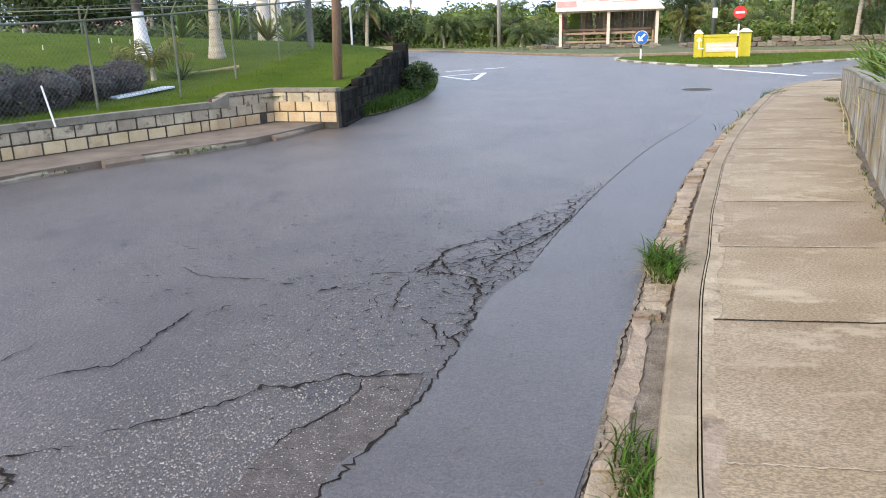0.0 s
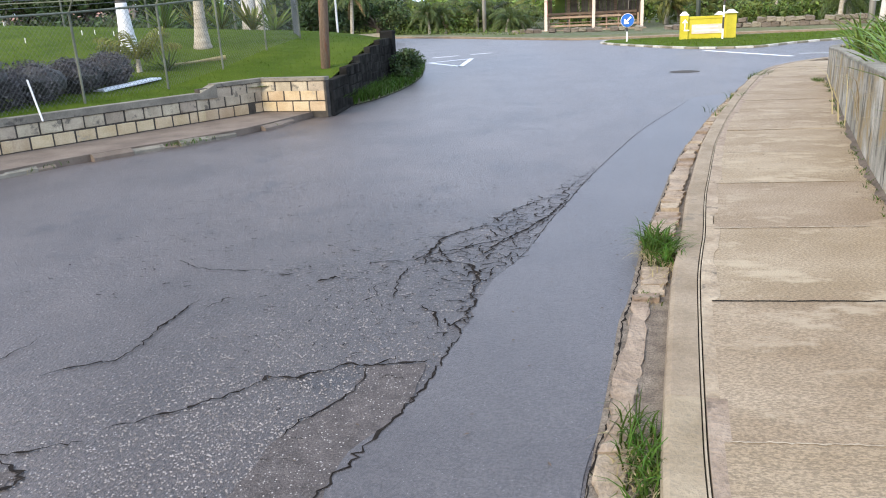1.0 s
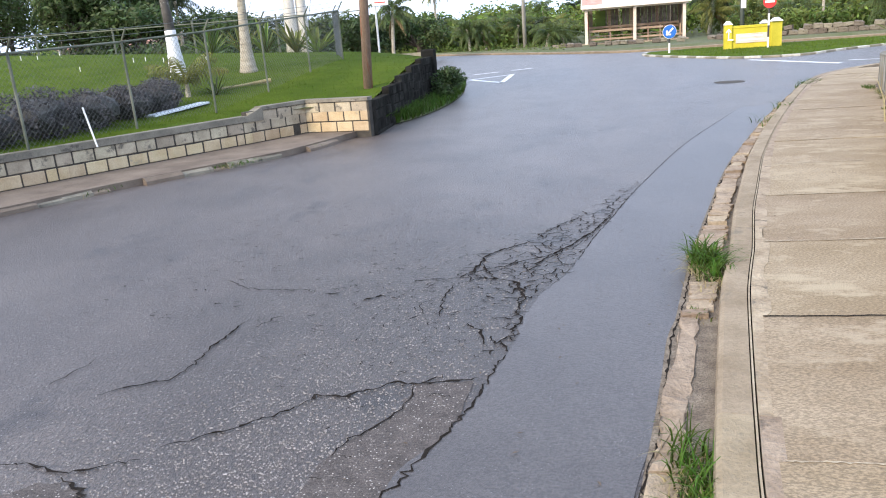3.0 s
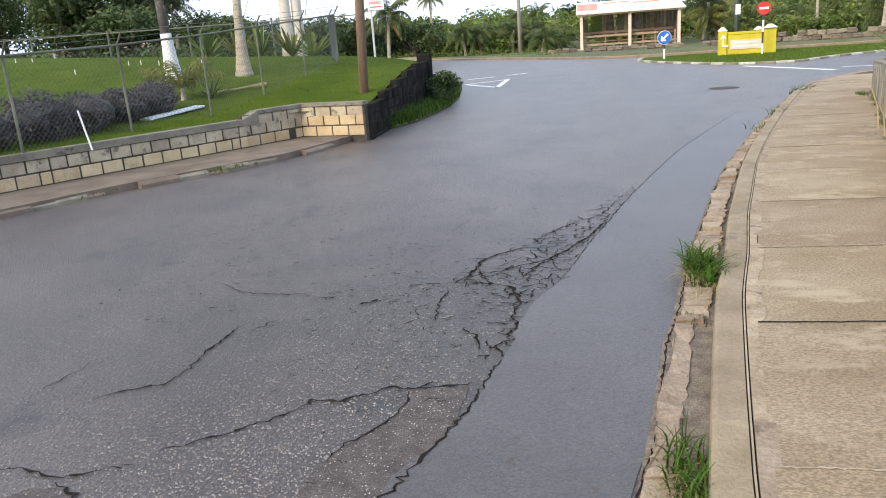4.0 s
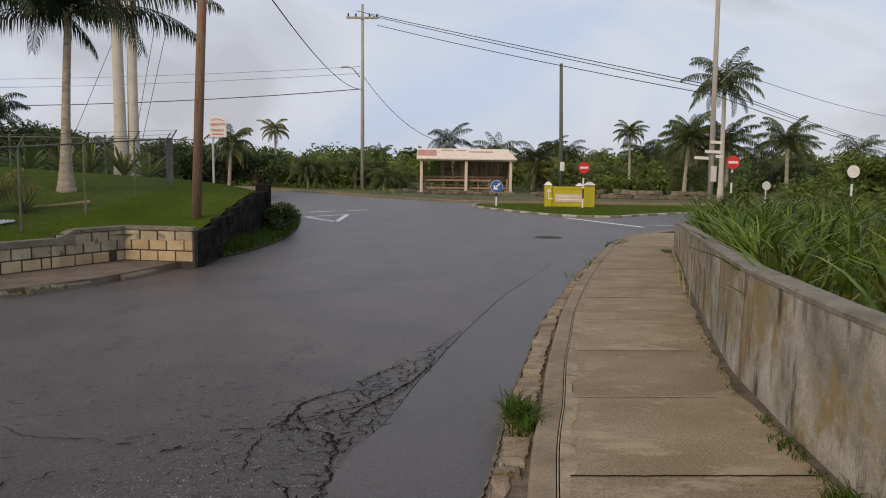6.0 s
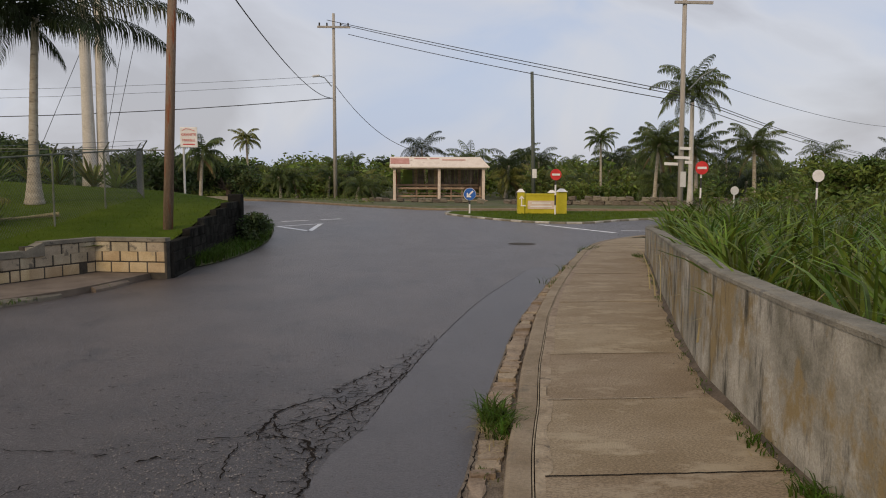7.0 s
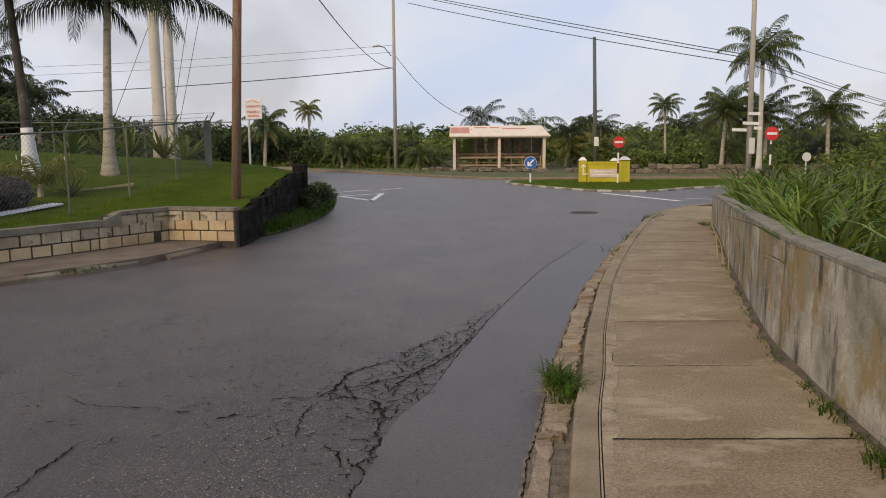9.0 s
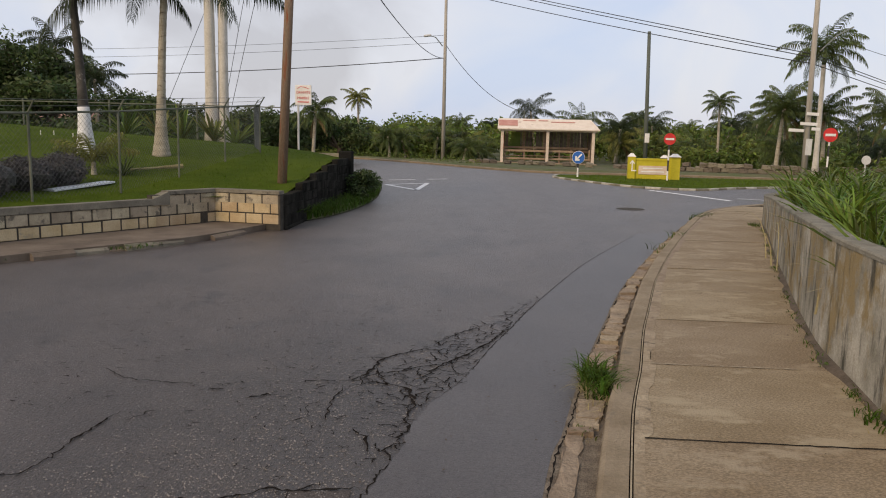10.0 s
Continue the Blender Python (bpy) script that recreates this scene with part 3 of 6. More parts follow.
HEX = 0.062
knots = {}
for row in range(-2, 52):
    for c in range(-30, 20):
        for sub in (0, 1):
            x = c * HEX * 1.732 + (row % 2) * HEX * 0.866
            y = 4.0 + row * HEX * 1.5 + sub * HEX
            knots[row, c, sub] = (x + rs.normal(0, 0.024), y + rs.normal(0, 0.03))
for (row, c, sub), p in list(knots.items()):
    if sub == 0:
        mates = [(row, c, 1)]
    else:
        s2 = 0 if row % 2 else -1
        mates = [(row + 1, c + s2, 0), (row + 1, c + s2 + 1, 0)]
    for q in mates:
        if q not in knots:
            continue
        x, y = p
        edge = float(np.interp(y, SEAM[:, 1], SEAM[:, 0]))
        far = edge - x
        reach = float(np.interp(y, [4.6, 5.0, 5.15, 5.5, 5.83, 6.1, 6.4, 6.8, 7.5, 8.3], [0.12, 0.5, 0.76, 0.74, 0.66, 0.56, 0.5, 0.4, 0.24, 0.04])) * rs.uniform(0.75, 1.2)
        if far < 0.0 or far > reach or rs.random() < 0.16 + 0.4 * (far / reach) ** 2:
            continue
        chip(p, knots[q], rs.uniform(0.005, 0.014))
for k in range(420):   # stray hair cracks in the worn lane
    x, y = rs.normal(-0.95, 0.5), rs.normal(4.6, 0.75)
    if x > float(np.interp(y, SEAM[:, 1], SEAM[:, 0])) - 0.05:
        continue
    a = rs.normal(0.3, 0.9)
    ln0 = rs.uniform(0.015, 0.06)
    chip((x, y), (x + math.cos(a) * ln0, y + math.sin(a) * ln0), rs.uniform(0.002, 0.007))
for k in range(260):   # short hair cracks lying across the lane
    x, y = rs.uniform(-3.6, -0.4), rs.uniform(4.4, 7.8)
    if x > float(np.interp(y, SEAM[:, 1], SEAM[:, 0])) - 0.1:
        continue
    ln0, a = rs.uniform(0.02, 0.06), rs.normal(0.15, 0.5)
    chip((x, y), (x + math.cos(a) * ln0, y + math.sin(a) * ln0), rs.uniform(0.004, 0.012))
tagged(raw("crazing", cv, cf, M_CRACK), "fine net of crazed cracks and lost chips in the asphalt", "road cracks", kind="stuff")

for pts in ([(-1.25, 2.1), (-1.18, 2.5), (-1.08, 2.92), (-0.94, 3.1), (-0.9, 3.3), (-0.88, 3.45), (-0.58, 3.5), (-0.62, 3.05), (-0.69, 2.5), (-0.72, 2.1)],
            [(-2.45, 2.1), (-2.5, 2.35), (-2.3, 2.52), (-2.1, 2.42), (-2.16, 2.3), (-2.2, 2.1)]):
    ring = [p for a, b in zip(pts, pts[1:] + pts[:1]) for p in [(a[0] + (b[0] - a[0]) * u + rs.normal(0, 0.012), a[1] + (b[1] - a[1]) * u + rs.normal(0, 0.012)) for u in (0, 0.25, 0.5, 0.75)]]
    sheet("ravelled_patch", ring, 0.0035, M_GRAVEL, "rough ravelled patch of worn asphalt between cracks", "road")

wl = spline([(-3.4, 4.2), (-3.27, 4.9), (-3.05, 5.6), (-2.85, 6.4), (-2.7, 7.2), (-2.55, 8.2)], 0.01)
wv, wf = [], []
for p in wl[rs.integers(0, len(wl), 520)]:
    x, y, s0, b0 = p[0] + rs.normal(0, 0.07), p[1] + rs.normal(0, 0.05), rs.uniform(0.003, 0.009), len(wv)
    a = rs.uniform(0, 6.28)
    wv += [(x + s0 * math.cos(a + q * 1.57) * rs.uniform(0.5, 1.3), y + s0 * math.sin(a + q * 1.57), 0.0045) for q in range(4)]
    wf.append((b0, b0 + 1, b0 + 2, b0 + 3))
tagged(raw("worn_line_flecks", wv, wf, M_FLECK), "scattered white flecks of a worn-away road line", "road marking", kind="stuff")

# loose stones where the surface has worn through
v, f = [], []
for k in range(9000):
    x, y = (rs.normal(-1.35, 0.6), rs.normal(2.65, 0.6)) if k % 3 else (rs.normal(-1.0, 0.6), rs.normal(4.4, 0.9))
    if x > float(np.interp(y, SEAM[:, 1], SEAM[:, 0])) - 0.03 or x < -3:
        continue
    s, b = rs.uniform(0.002, 0.0078), len(v)
    a = rs.uniform(0, 6.28)
    for q in range(4):
        v.append((x + s * math.cos(a + q * 1.57) * rs.uniform(0.7, 1.2), y + s * math.sin(a + q * 1.57) * rs.uniform(0.7, 1.2), 0.001))
    v.append((x, y, 0.001 + s * 0.8))
    f += [(b + q, b + (q + 1) % 4, b + 4) for q in range(4)]
tagged(raw("loose_chippings", v, f, M_FLECK), "pale loose chippings on the worn road surface", "gravel", kind="stuff")


def marking(name, pts, width, label):
    line = np.array(pts, float)
    d = line[1] - line[0]
    d /= np.hypot(*d)
    n = np.array([-d[1], d[0]]) * width / 2
    q = [line[0] + n, line[1] + n, line[1] - n, line[0] - n]
    ob = raw(name, [(x, y, 0.006) for x, y in q], [(0, 1, 2, 3)], M_PAINT)
    return tagged(ob, label, "road marking", kind="structure")


for a, b in (((-3.75, 26.5), (-2.45, 24.3)), ((-2.45, 24.3), (-2.42, 28.0)), ((-3.75, 26.5), (-2.42, 27.9))):
    marking("give_way_marking", (a, b), 0.17, "worn white give-way triangle outline painted on the road")
for a, b in (((-4.0, 29.2), (-3.1, 30.0)), ((-2.65, 30.4), (-1.9, 31.0))):
    marking("give_way_dash", (a, b), 0.2, "worn white give-way dash painted across the road")
marking("edge_line", ((5.5, 27.3), (7.1, 23.3)), 0.2, "worn white line painted across the side road")
marking("edge_line", ((7.6, 24.3), (9.6, 23.5)), 0.12, "worn white line painted across the side road")
patch = bmesh.new()
bmesh.ops.create_circle(patch, cap_ends=True, segments=22, radius=0.36, matrix=pose(3.5, 19.6, 0.006))
tagged(part("road_repair", patch, M_MORTAR), "dark sunken round repair in the asphalt", "road repair", kind="structure")

# right-hand pavement: kerb stones, strip, joint and slabs
pavement = thing("pavement", "pale brown concrete pavement with cross joints beside the road", "pavement", kind="structure")
strip_bed = sweep(KERB[::2], [(0.02, -0.05), (1.6, -0.05), (1.6, 0.095), (0.02, 0.095)])
part("bed", strip_bed, M_CRACK, pavement)
i0, stone = 0, 0
kerb_line = KERB
n_k = len(kerb_line)
r_k = np.random.default_rng(5)
while i0 < n_k - 3:
    i1 = min(n_k - 1, i0 + 30)
    seg = kerb_line[i0:i1 + 1].copy()
    d0, d1 = seg[1] - seg[0], seg[-1] - seg[-2]
    seg[0] += d0 * 0.03
    seg[-1] -= d1 * 0.03
    up = r_k.normal(0, 0.002)
    part("kerb_stone", sweep(seg, [(0.0, -0.06), (0.148, -0.06), (0.148, PAV + up), (0.03, PAV + up), (0.008, PAV - 0.012 + up), (0.0, PAV - 0.04)]), M_KERB, pavement)
    part("joint_fill", sweep(seg, [(0.1545, -0.06), (0.163, -0.06), (0.163, PAV - 0.004), (0.1545, PAV - 0.004)]), M_SLABJOINT, pavement)
    rag = np.repeat(r_k.normal(0, 0.012, 40), 3)
    part("kerb_backing", sweep(seg, lambda i, up=up, rag=rag: [(0.17, -0.06), (0.248 + rag[i], -0.06), (0.248 + rag[i], PAV + 0.004 + up), (0.17, PAV + 0.003 + up)]), M_LEDGE, pavement)
    i0 = i1
inner = shifted(KERB, 0.225)
JOINTS = [4.03 + 1.43 * k for k in range(-8, 12)]


def pave_ends(y):
    """The two ends of a cross line of the pavement at that y."""
    xi = float(np.interp(y, inner[:, 1], inner[:, 0]))
    xo = float(np.interp(y, WALLB[:, 1], WALLB[:, 0])) + 0.05 if y < 15.6 else xi + 1.35 + 0.5 * (y - 15.6)
    return xi, xo


for y0, y1 in zip(JOINTS, JOINTS[1:]):
    ysub = np.linspace(y0 + (0.007 if abs(y0 - 4.03) < 0.1 else 0.0015), y1 - (0.007 if abs(y1 - 4.03) < 0.1 else 0.0015), 6)
    ends = [pave_ends(y) for y in ysub]
    ring = [(e[0], y) for e, y in zip(ends, ysub)] + [(e[1], y) for e, y in zip(ends[::-1], ysub[::-1])]
    lift = r_k.normal(0, 0.0025)
    bm = bmesh.new()
    up = [bm.verts.new((x, y, PAV + lift)) for x, y in ring]
    dn = [bm.verts.new((x, y, -0.02)) for x, y in ring]
    bm.faces.new(up)
    for k in range(len(up)):
        bm.faces.new((up[k], up[(k + 1) % len(up)], dn[(k + 1) % len(up)], dn[k]))
    part("slab", bm, M_SLAB, pavement)
    near_joint = abs(y0 - 4.03) < 0.1
    x0, x1 = pave_ends(y0)
    w_ = 0.008 if near_joint else 0.007
    bm = bmesh.new()
    far_end = x1 if near_joint else x0 + (x1 - x0) * r_k.uniform(0.35, 0.9)
    xj = np.linspace(x0, far_end, 40)
    jig = r_k.normal(0, 0.003, 40)
    wide_ = w_ * (np.ones(40) if near_joint else r_k.uniform(0.2, 1.7, 40) * (1.0 if y0 > 4 else 0.5))
    zj = PAV + (0.0055 if near_joint else 0.007)
    top_ = [bm.verts.new((x, y0 + q + j, zj)) for x, q, j in zip(xj, wide_, jig)]
    bot_ = [bm.verts.new((x, y0 - q + j, zj)) for x, q, j in zip(xj, wide_, jig)]
    for k in range(39):
        bm.faces.new((bot_[k], bot_[k + 1], top_[k + 1], top_[k]))
    part("joint", bm, M_CRACK if near_joint else M_SLABJOINT, pavement)

# the broken concrete channel between kerb and asphalt
gutter = thing("gutter", "broken pale concrete channel edge with dirt between kerb and asphalt", "gutter", kind="structure")
gl = spline([tuple(p) for p in GUTTER[::8]], 0.1)
dirt = bmesh.new()
rows_ = []
for p in gl:
    if p[1] > 24:
        break
    j = int(np.argmin(np.hypot(*(KERB - p).T)))
    q = KERB[j]
    rows_.append((dirt.verts.new((p[0] - 0.02, p[1], 0.004)), dirt.verts.new((q[0] + 0.02, q[1], 0.012))))
for (a, b), (c, d) in zip(rows_, rows_[1:]):
    dirt.faces.new((a, b, d, c))
part("channel_dirt", dirt, M_DIRT, gutter)
r_g = np.random.default_rng(9)
y = -6.0
while y < 21:
    length = r_g.uniform(0.5, 1.3) if y < 4.0 else r_g.uniform(0.07, 0.34)
    y1 = y + length
    x0, x1 = (float(np.interp(v, GUTTER[:, 1], GUTTER[:, 0])) for v in (y, y1))
    k0, k1 = (float(np.interp(v, KERB[:, 1], KERB[:, 0])) for v in (y, y1))
    wide = 0.52 if y < 3.9 else r_g.uniform(0.72, 0.86)
    hole = 4.85 < 0.5 * (y + y1) < 5.4 or (y > 5.5 and r_g.random() < 0.08 + 0.02 * max(0, y - 11))
    if not hole:
        m_ = 16 if length > 0.4 else 7
        us = np.linspace(0, 1, m_)
        left = [(x0 + (x1 - x0) * u + 0.025 + r_g.normal(0, 0.01) + 0.02 * math.sin(5.1 * (y + length * u)) * math.sin(2.3 * (y + length * u)), y + length * u) for u in us]
        right = [(x0 + (x1 - x0) * u + (k0 - x0 + (k1 - k0 - x1 + x0) * u) * wide + r_g.normal(0, 0.008), y + length * u) for u in us]
        h0 = r_g.uniform(0.018, 0.026) if y < 4.2 else r_g.uniform(0.02, 0.05)
        bm = bmesh.new()
        up = [bm.verts.new((px, py, h0 + r_g.normal(0, 0.006))) for px, py in left + right[::-1]]
        dn = [bm.verts.new((px, py, -0.03)) for px, py in left + right[::-1]]
        c_ = len(up)
        bm.faces.new(up)
        for k in range(c_):
            bm.faces.new((up[k], up[(k + 1) % c_], dn[(k + 1) % c_], dn[k]))
        part("channel_stone", bm, M_LEDGE, gutter)
    y = y1 + r_g.uniform(0.004, 0.022)

# the rendered wall along the pavement
right_wall = thing("wall_right", "curved grey rendered concrete wall with black streaks and moss", "garden wall", kind="structure")


def wall_top(y):
    return float(np.interp(y, [3.8, 6.8, 8.9, 12.2, 15.5], [1.04, 1.02, 0.95, 0.84, 0.69]))


back = spline([tuple(p) for p in WALLB[::10]] + [(5.62, 16.05), (6.0, 16.4), (7.0, 16.9), (10, 18.2)], 0.15)
part("wall_body", sweep(back, lambda i: [(0.0, -0.05), (0.0, wall_top(back[i, 1]) - 0.012), (0.015, wall_top(back[i, 1])), (0.165, wall_top(back[i, 1])), (0.18, wall_top(back[i, 1]) - 0.012), (0.18, -0.05)]),
     M_WALL, right_wall)
part("coping", sweep(back, lambda i: [(-0.006, wall_top(back[i, 1]) - 0.015), (-0.004, wall_top(back[i, 1]) + 0.012), (0.01, wall_top(back[i, 1]) + 0.024), (0.17, wall_top(back[i, 1]) + 0.024),
                                      (0.19, wall_top(back[i, 1]) + 0.01), (0.19, wall_top(back[i, 1]) - 0.015)]), M_COPING, right_wall, "weathered darker coping")
# dirt gathered along the foot of the wall
r_e = np.random.default_rng(17)
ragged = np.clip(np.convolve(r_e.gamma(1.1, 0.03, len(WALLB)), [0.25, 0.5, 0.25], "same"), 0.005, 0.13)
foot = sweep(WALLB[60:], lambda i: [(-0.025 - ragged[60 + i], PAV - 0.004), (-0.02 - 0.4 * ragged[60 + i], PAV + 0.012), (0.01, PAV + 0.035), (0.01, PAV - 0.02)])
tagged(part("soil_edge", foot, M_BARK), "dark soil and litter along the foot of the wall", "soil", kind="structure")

# field behind the wall
field = bmesh.new()
edge = back[::6]
fn = normals(back)[::6]
a_ = [field.verts.new((p[0] + n[0] * 0.17, p[1] + n[1] * 0.17, 0.42 if p[1] < 14 else 0.3)) for p, n in zip(edge, fn)]
b_ = [field.verts.new((40, p[1] * 1.6 - 4, 0.35)) for p in edge]
for p, q, r_, s_ in zip(a_, a_[1:], b_[1:], b_):
    field.faces.new((p, q, r_, s_))
tagged(part("field", field, M_EARTH), "weedy ground behind the rendered wall", "ground", kind="structure")
# ---------------------------------------------------------------- left footway, block wall and lawn
WL = np.array([(-10.6, 4.1), (-7.3, 9.6), (-5.0, 13.5)])      # foot of the low wall
CORNER, WEND = np.array((-3.7, 13.25)), np.array((-3.82, 20.0))
walk_line = spline([(-14, -2), (-9.6, 3.6), (-7.9, 6.0), (-6.8, 7.9), (-6.1, 9.2), (-5.2, 10.5), (-4.55, 11.5), (-4.0, 13.3)], 0.3)
outline = [tuple(p) for p in walk_line] + [(-3.9, 13.45), (-5.1, 13.75), (-7.4, 9.75), (-10.7, 4.2), (-15, -1.5)]
sheet("footway", outline, 0.1, M_WALK, "dusty brown footway along the low block wall", "pavement", thick=0.12)
old_kerb = thing("old_kerb", "crumbling grey concrete kerb of the far footway", "kerb", kind="structure")
r_o = np.random.default_rng(21)
kl = spline([tuple(p) for p in walk_line[::4]], 0.08)
i = 0
while i < len(kl) - 4:
    n_ = int(r_o.integers(3, 9))
    seg = kl[i:i + n_ + 1]
    if len(seg) < 3:
        break
    if r_o.random() > 0.14:
        h = r_o.uniform(0.035, 0.095)
        o = r_o.uniform(-0.04, 0.02)
        part("kerb_stone", sweep(seg, lambda k, h=h, o=o: [(o + 0.09, -0.03), (o + 0.08, h * 0.55), (o + 0.03, h), (o - 0.12, h + 0.004), (o - 0.12, -0.03)]), M_LEDGE if r_o.random() > 0.85 else M_WALK if r_o.random() > 0.5 else M_CAPBAND, old_kerb)
    i += n_


def lawn_z(x, y):
    s = (x + 5.0) * -0.861 + (y - 13.5) * 0.508
    z = 0.56 + 0.05 * max(0.0, s) + 0.1 * max(0.0, y - 13.5)
    cap_ = 1.1 + 0.059 * min(22.0, max(0.0, -x - 4.3)) - 0.06 * max(0.0, y - 24.5)
    return cap_ - 0.08 * math.log1p(math.exp(min(30.0, (cap_ - z) / 0.08)))


lawn = bmesh.new()
xs, ys = np.linspace(-60, -3.4, 114), np.linspace(2, 46, 106)
grid = {}


def inside_lawn(x, y):
    if y < 13.4:
        t = np.interp(y, WL[:, 1], WL[:, 0])
        return x < t + 0.05
    if y < 20:
        return x < -3.75
    return x < np.interp(y, [20, 25, 31], [-4.2, -7.6, -12])


for ix, x in enumerate(xs):
    for iy, y in enumerate(ys):
        lim = np.interp(y, [2, 4.1, 9.6, 13.3, 13.4, 20, 22, 26, 29, 46], [-11.7, -10.6, -7.3, -5.1, -3.78, -3.9, -4.9, -8.0, -11, -26]) - 0.04
        xx = min(x, lim)
        grid[ix, iy] = (xx, y, lawn_z(xx, y))
vmap = {k: lawn.verts.new(v) for k, v in grid.items()}
for ix in range(len(xs) - 1):
    for iy in range(len(ys) - 1):
        q = [vmap[ix, iy], vmap[ix + 1, iy], vmap[ix + 1, iy + 1], vmap[ix, iy + 1]]
        if q[1].co.x - q[0].co.x + q[2].co.x - q[3].co.x > 0.02:
            lawn.faces.new(q)
bmesh.ops.delete(lawn, geom=[v for v in lawn.verts if not v.link_faces], context="VERTS")
tagged(part("lawn", lawn, M_LAWN, smooth=True), "mown green lawn rising behind the block wall", "lawn", kind="structure")

r_l = np.random.default_rng(31)
spots = []
while len(spots) < 22000:
    x, y = r_l.uniform(-16, -3.5), r_l.uniform(7, 25)
    if inside_lawn(x + 0.08, y) and r_l.random() < (14.0 / (x * x + y * y) ** 0.5) ** 1.5:
        spots.append((x, y, lawn_z(x, y) - 0.01))
v, f = blades(spots, 0.06, 0.014, 0.5, r_l, segs=1)
tagged(raw("lawn_grass", v, f, M_BLADE), "short mown grass blades of the lawn", "grass", kind="stuff")

low_wall = thing("wall_left", "low wall of buff concrete blocks with a mouldy capping", "block wall", kind="structure")
BL, BH = 0.325, 0.19
block_mesh = {}
for key, mat_ in (("buff", M_BLOCK), ("grey", M_BLOCKTOP), ("dark", M_BLOCKDARK)):
    block_mesh[key] = mesh_of("block", boxed((BL - 0.022, 0.15, BH - 0.02), bevel=0.008), mat_)
    block_mesh[key + "_half"] = mesh_of("block", boxed((BL / 2 - 0.02, 0.15, BH - 0.02), bevel=0.008), mat_)


def course(parent, a, b, z, key, half):
    """One course of blocks from plan point a to b."""
    a, b = np.array(a), np.array(b)
    d = b - a
    length = float(np.hypot(*d))
    d /= length
    ang = math.degrees(math.atan2(d[1], d[0]))
    s = 0.0
    first_ = True
    while s < length - 0.05:
        h = first_ and half or s + BL > length + 0.02
        w = BL / 2 if h else BL
        c = a + d * (s + w / 2)
        ob = new("block", block_mesh[key + ("_half" if h else "")])
        ob.parent = parent
        ob.matrix_basis = pose(c[0], c[1], z + BH / 2, 0, 0, ang) @ pose(0, r_l.normal(0, 0.004), 0, 0, 0, r_l.normal(0, 0.3))
        s += w
        first_ = False


def core(parent, a, b, z0, z1, thick=0.13, mat_=None, name="mortar"):
    a, b = np.array(a), np.array(b)
    d = b - a
    c = (a + b) / 2
    return part(name, boxed((float(np.hypot(*d)), thick, z1 - z0), pose(c[0], c[1], (z0 + z1) / 2, 0, 0, math.degrees(math.atan2(d[1], d[0])))), mat_ or M_MORTAR, parent)


d1 = (WL[2] - WL[1]) / np.hypot(*(WL[2] - WL[1]))
JUMP = WL[2] - d1 * 1.35     # where the wall steps up by one course
Z0 = 0.1
for a, b in ((WL[0], WL[1]), (WL[1], JUMP)):
    core(low_wall, a, b, 0.0, Z0 + 2 * BH)
    for c_ in range(2):
        course(low_wall, a, b, Z0 + c_ * BH, "buff" if c_ == 0 else "grey", c_ % 2)
    core(low_wall, a, b, Z0 + 2 * BH, Z0 + 2 * BH + 0.1, 0.19, M_CAPBAND, "capping")
core(low_wall, JUMP, WL[2], 0.0, Z0 + 3 * BH - 0.03)
core(low_wall, WL[2], CORNER, 0.0, Z0 + 3 * BH - 0.03)
for c_ in range(3):
    course(low_wall, JUMP, WL[2], Z0 + c_ * BH - 0.03 * (c_ > 1), "grey" if c_ else "buff", c_ % 2)
    course(low_wall, WL[2], CORNER, Z0 + c_ * BH - 0.03 * (c_ > 1), "grey" if c_ == 2 else "buff", c_ % 2)
core(low_wall, JUMP + d1 * 0.3, WL[2] + d1 * 0.04, Z0 + 3 * BH - 0.03, Z0 + 3 * BH + 0.03, 0.19, M_CAPBAND, "capping")
core(low_wall, WL[2], CORNER, Z0 + 3 * BH - 0.028, Z0 + 3 * BH + 0.032, 0.19, M_CAPBAND, "capping")
slope = bmesh.new()
za, zb = Z0 + 2 * BH + 0.09, Z0 + 3 * BH + 0.025
pa, pb = JUMP - d1 * 0.02, JUMP + d1 * 0.33
nn = np.array([-d1[1], d1[0]]) * 0.096
qs = [(*(pa + nn), za), (*(pb + nn), zb), (*(pb - nn), zb), (*(pa - nn), za), (*(pa + nn), za - 0.1), (*(pb + nn), za - 0.1), (*(pb - nn), za - 0.1), (*(pa - nn), za - 0.1)]
vs = [slope.verts.new(q) for q in qs]
for q in ((0, 1, 2, 3), (4, 5, 6, 7), (0, 1, 5, 4), (1, 2, 6, 5), (2, 3, 7, 6), (3, 0, 4, 7)):
    slope.faces.new([vs[k] for k in q])
part("sloped_capping", slope, M_CAPBAND, low_wall)

step_wall = thing("wall_stepped", "dark mossy block wall climbing in steps beside the road", "block wall", kind="structure")
du = (WEND - CORNER) / np.hypot(*(WEND - CORNER))
runs = [(0.08, 1.3, 0.64), (1.3, 2.5, 0.77), (2.5, 3.7, 0.9), (3.7, 4.9, 1.02), (4.9, 6.4, 1.12)]
for s0, s1, top in runs:
    a, b = CORNER + du * s0, CORNER + du * s1
    core(step_wall, a, b, -0.05, top - 0.02, 0.12, M_BLOCKDARK)
    k = 0
    z = top - BH
    while z > -0.15:
        course(step_wall, a, b, z, "dark", k % 2)
        z -= BH
        k += 1
part("pillar", boxed((0.34, 0.34, 1.36), pose(WEND[0] - 0.03, WEND[1] - 0.15, 0.6), 0.02), M_BLOCKDARK, step_wall)
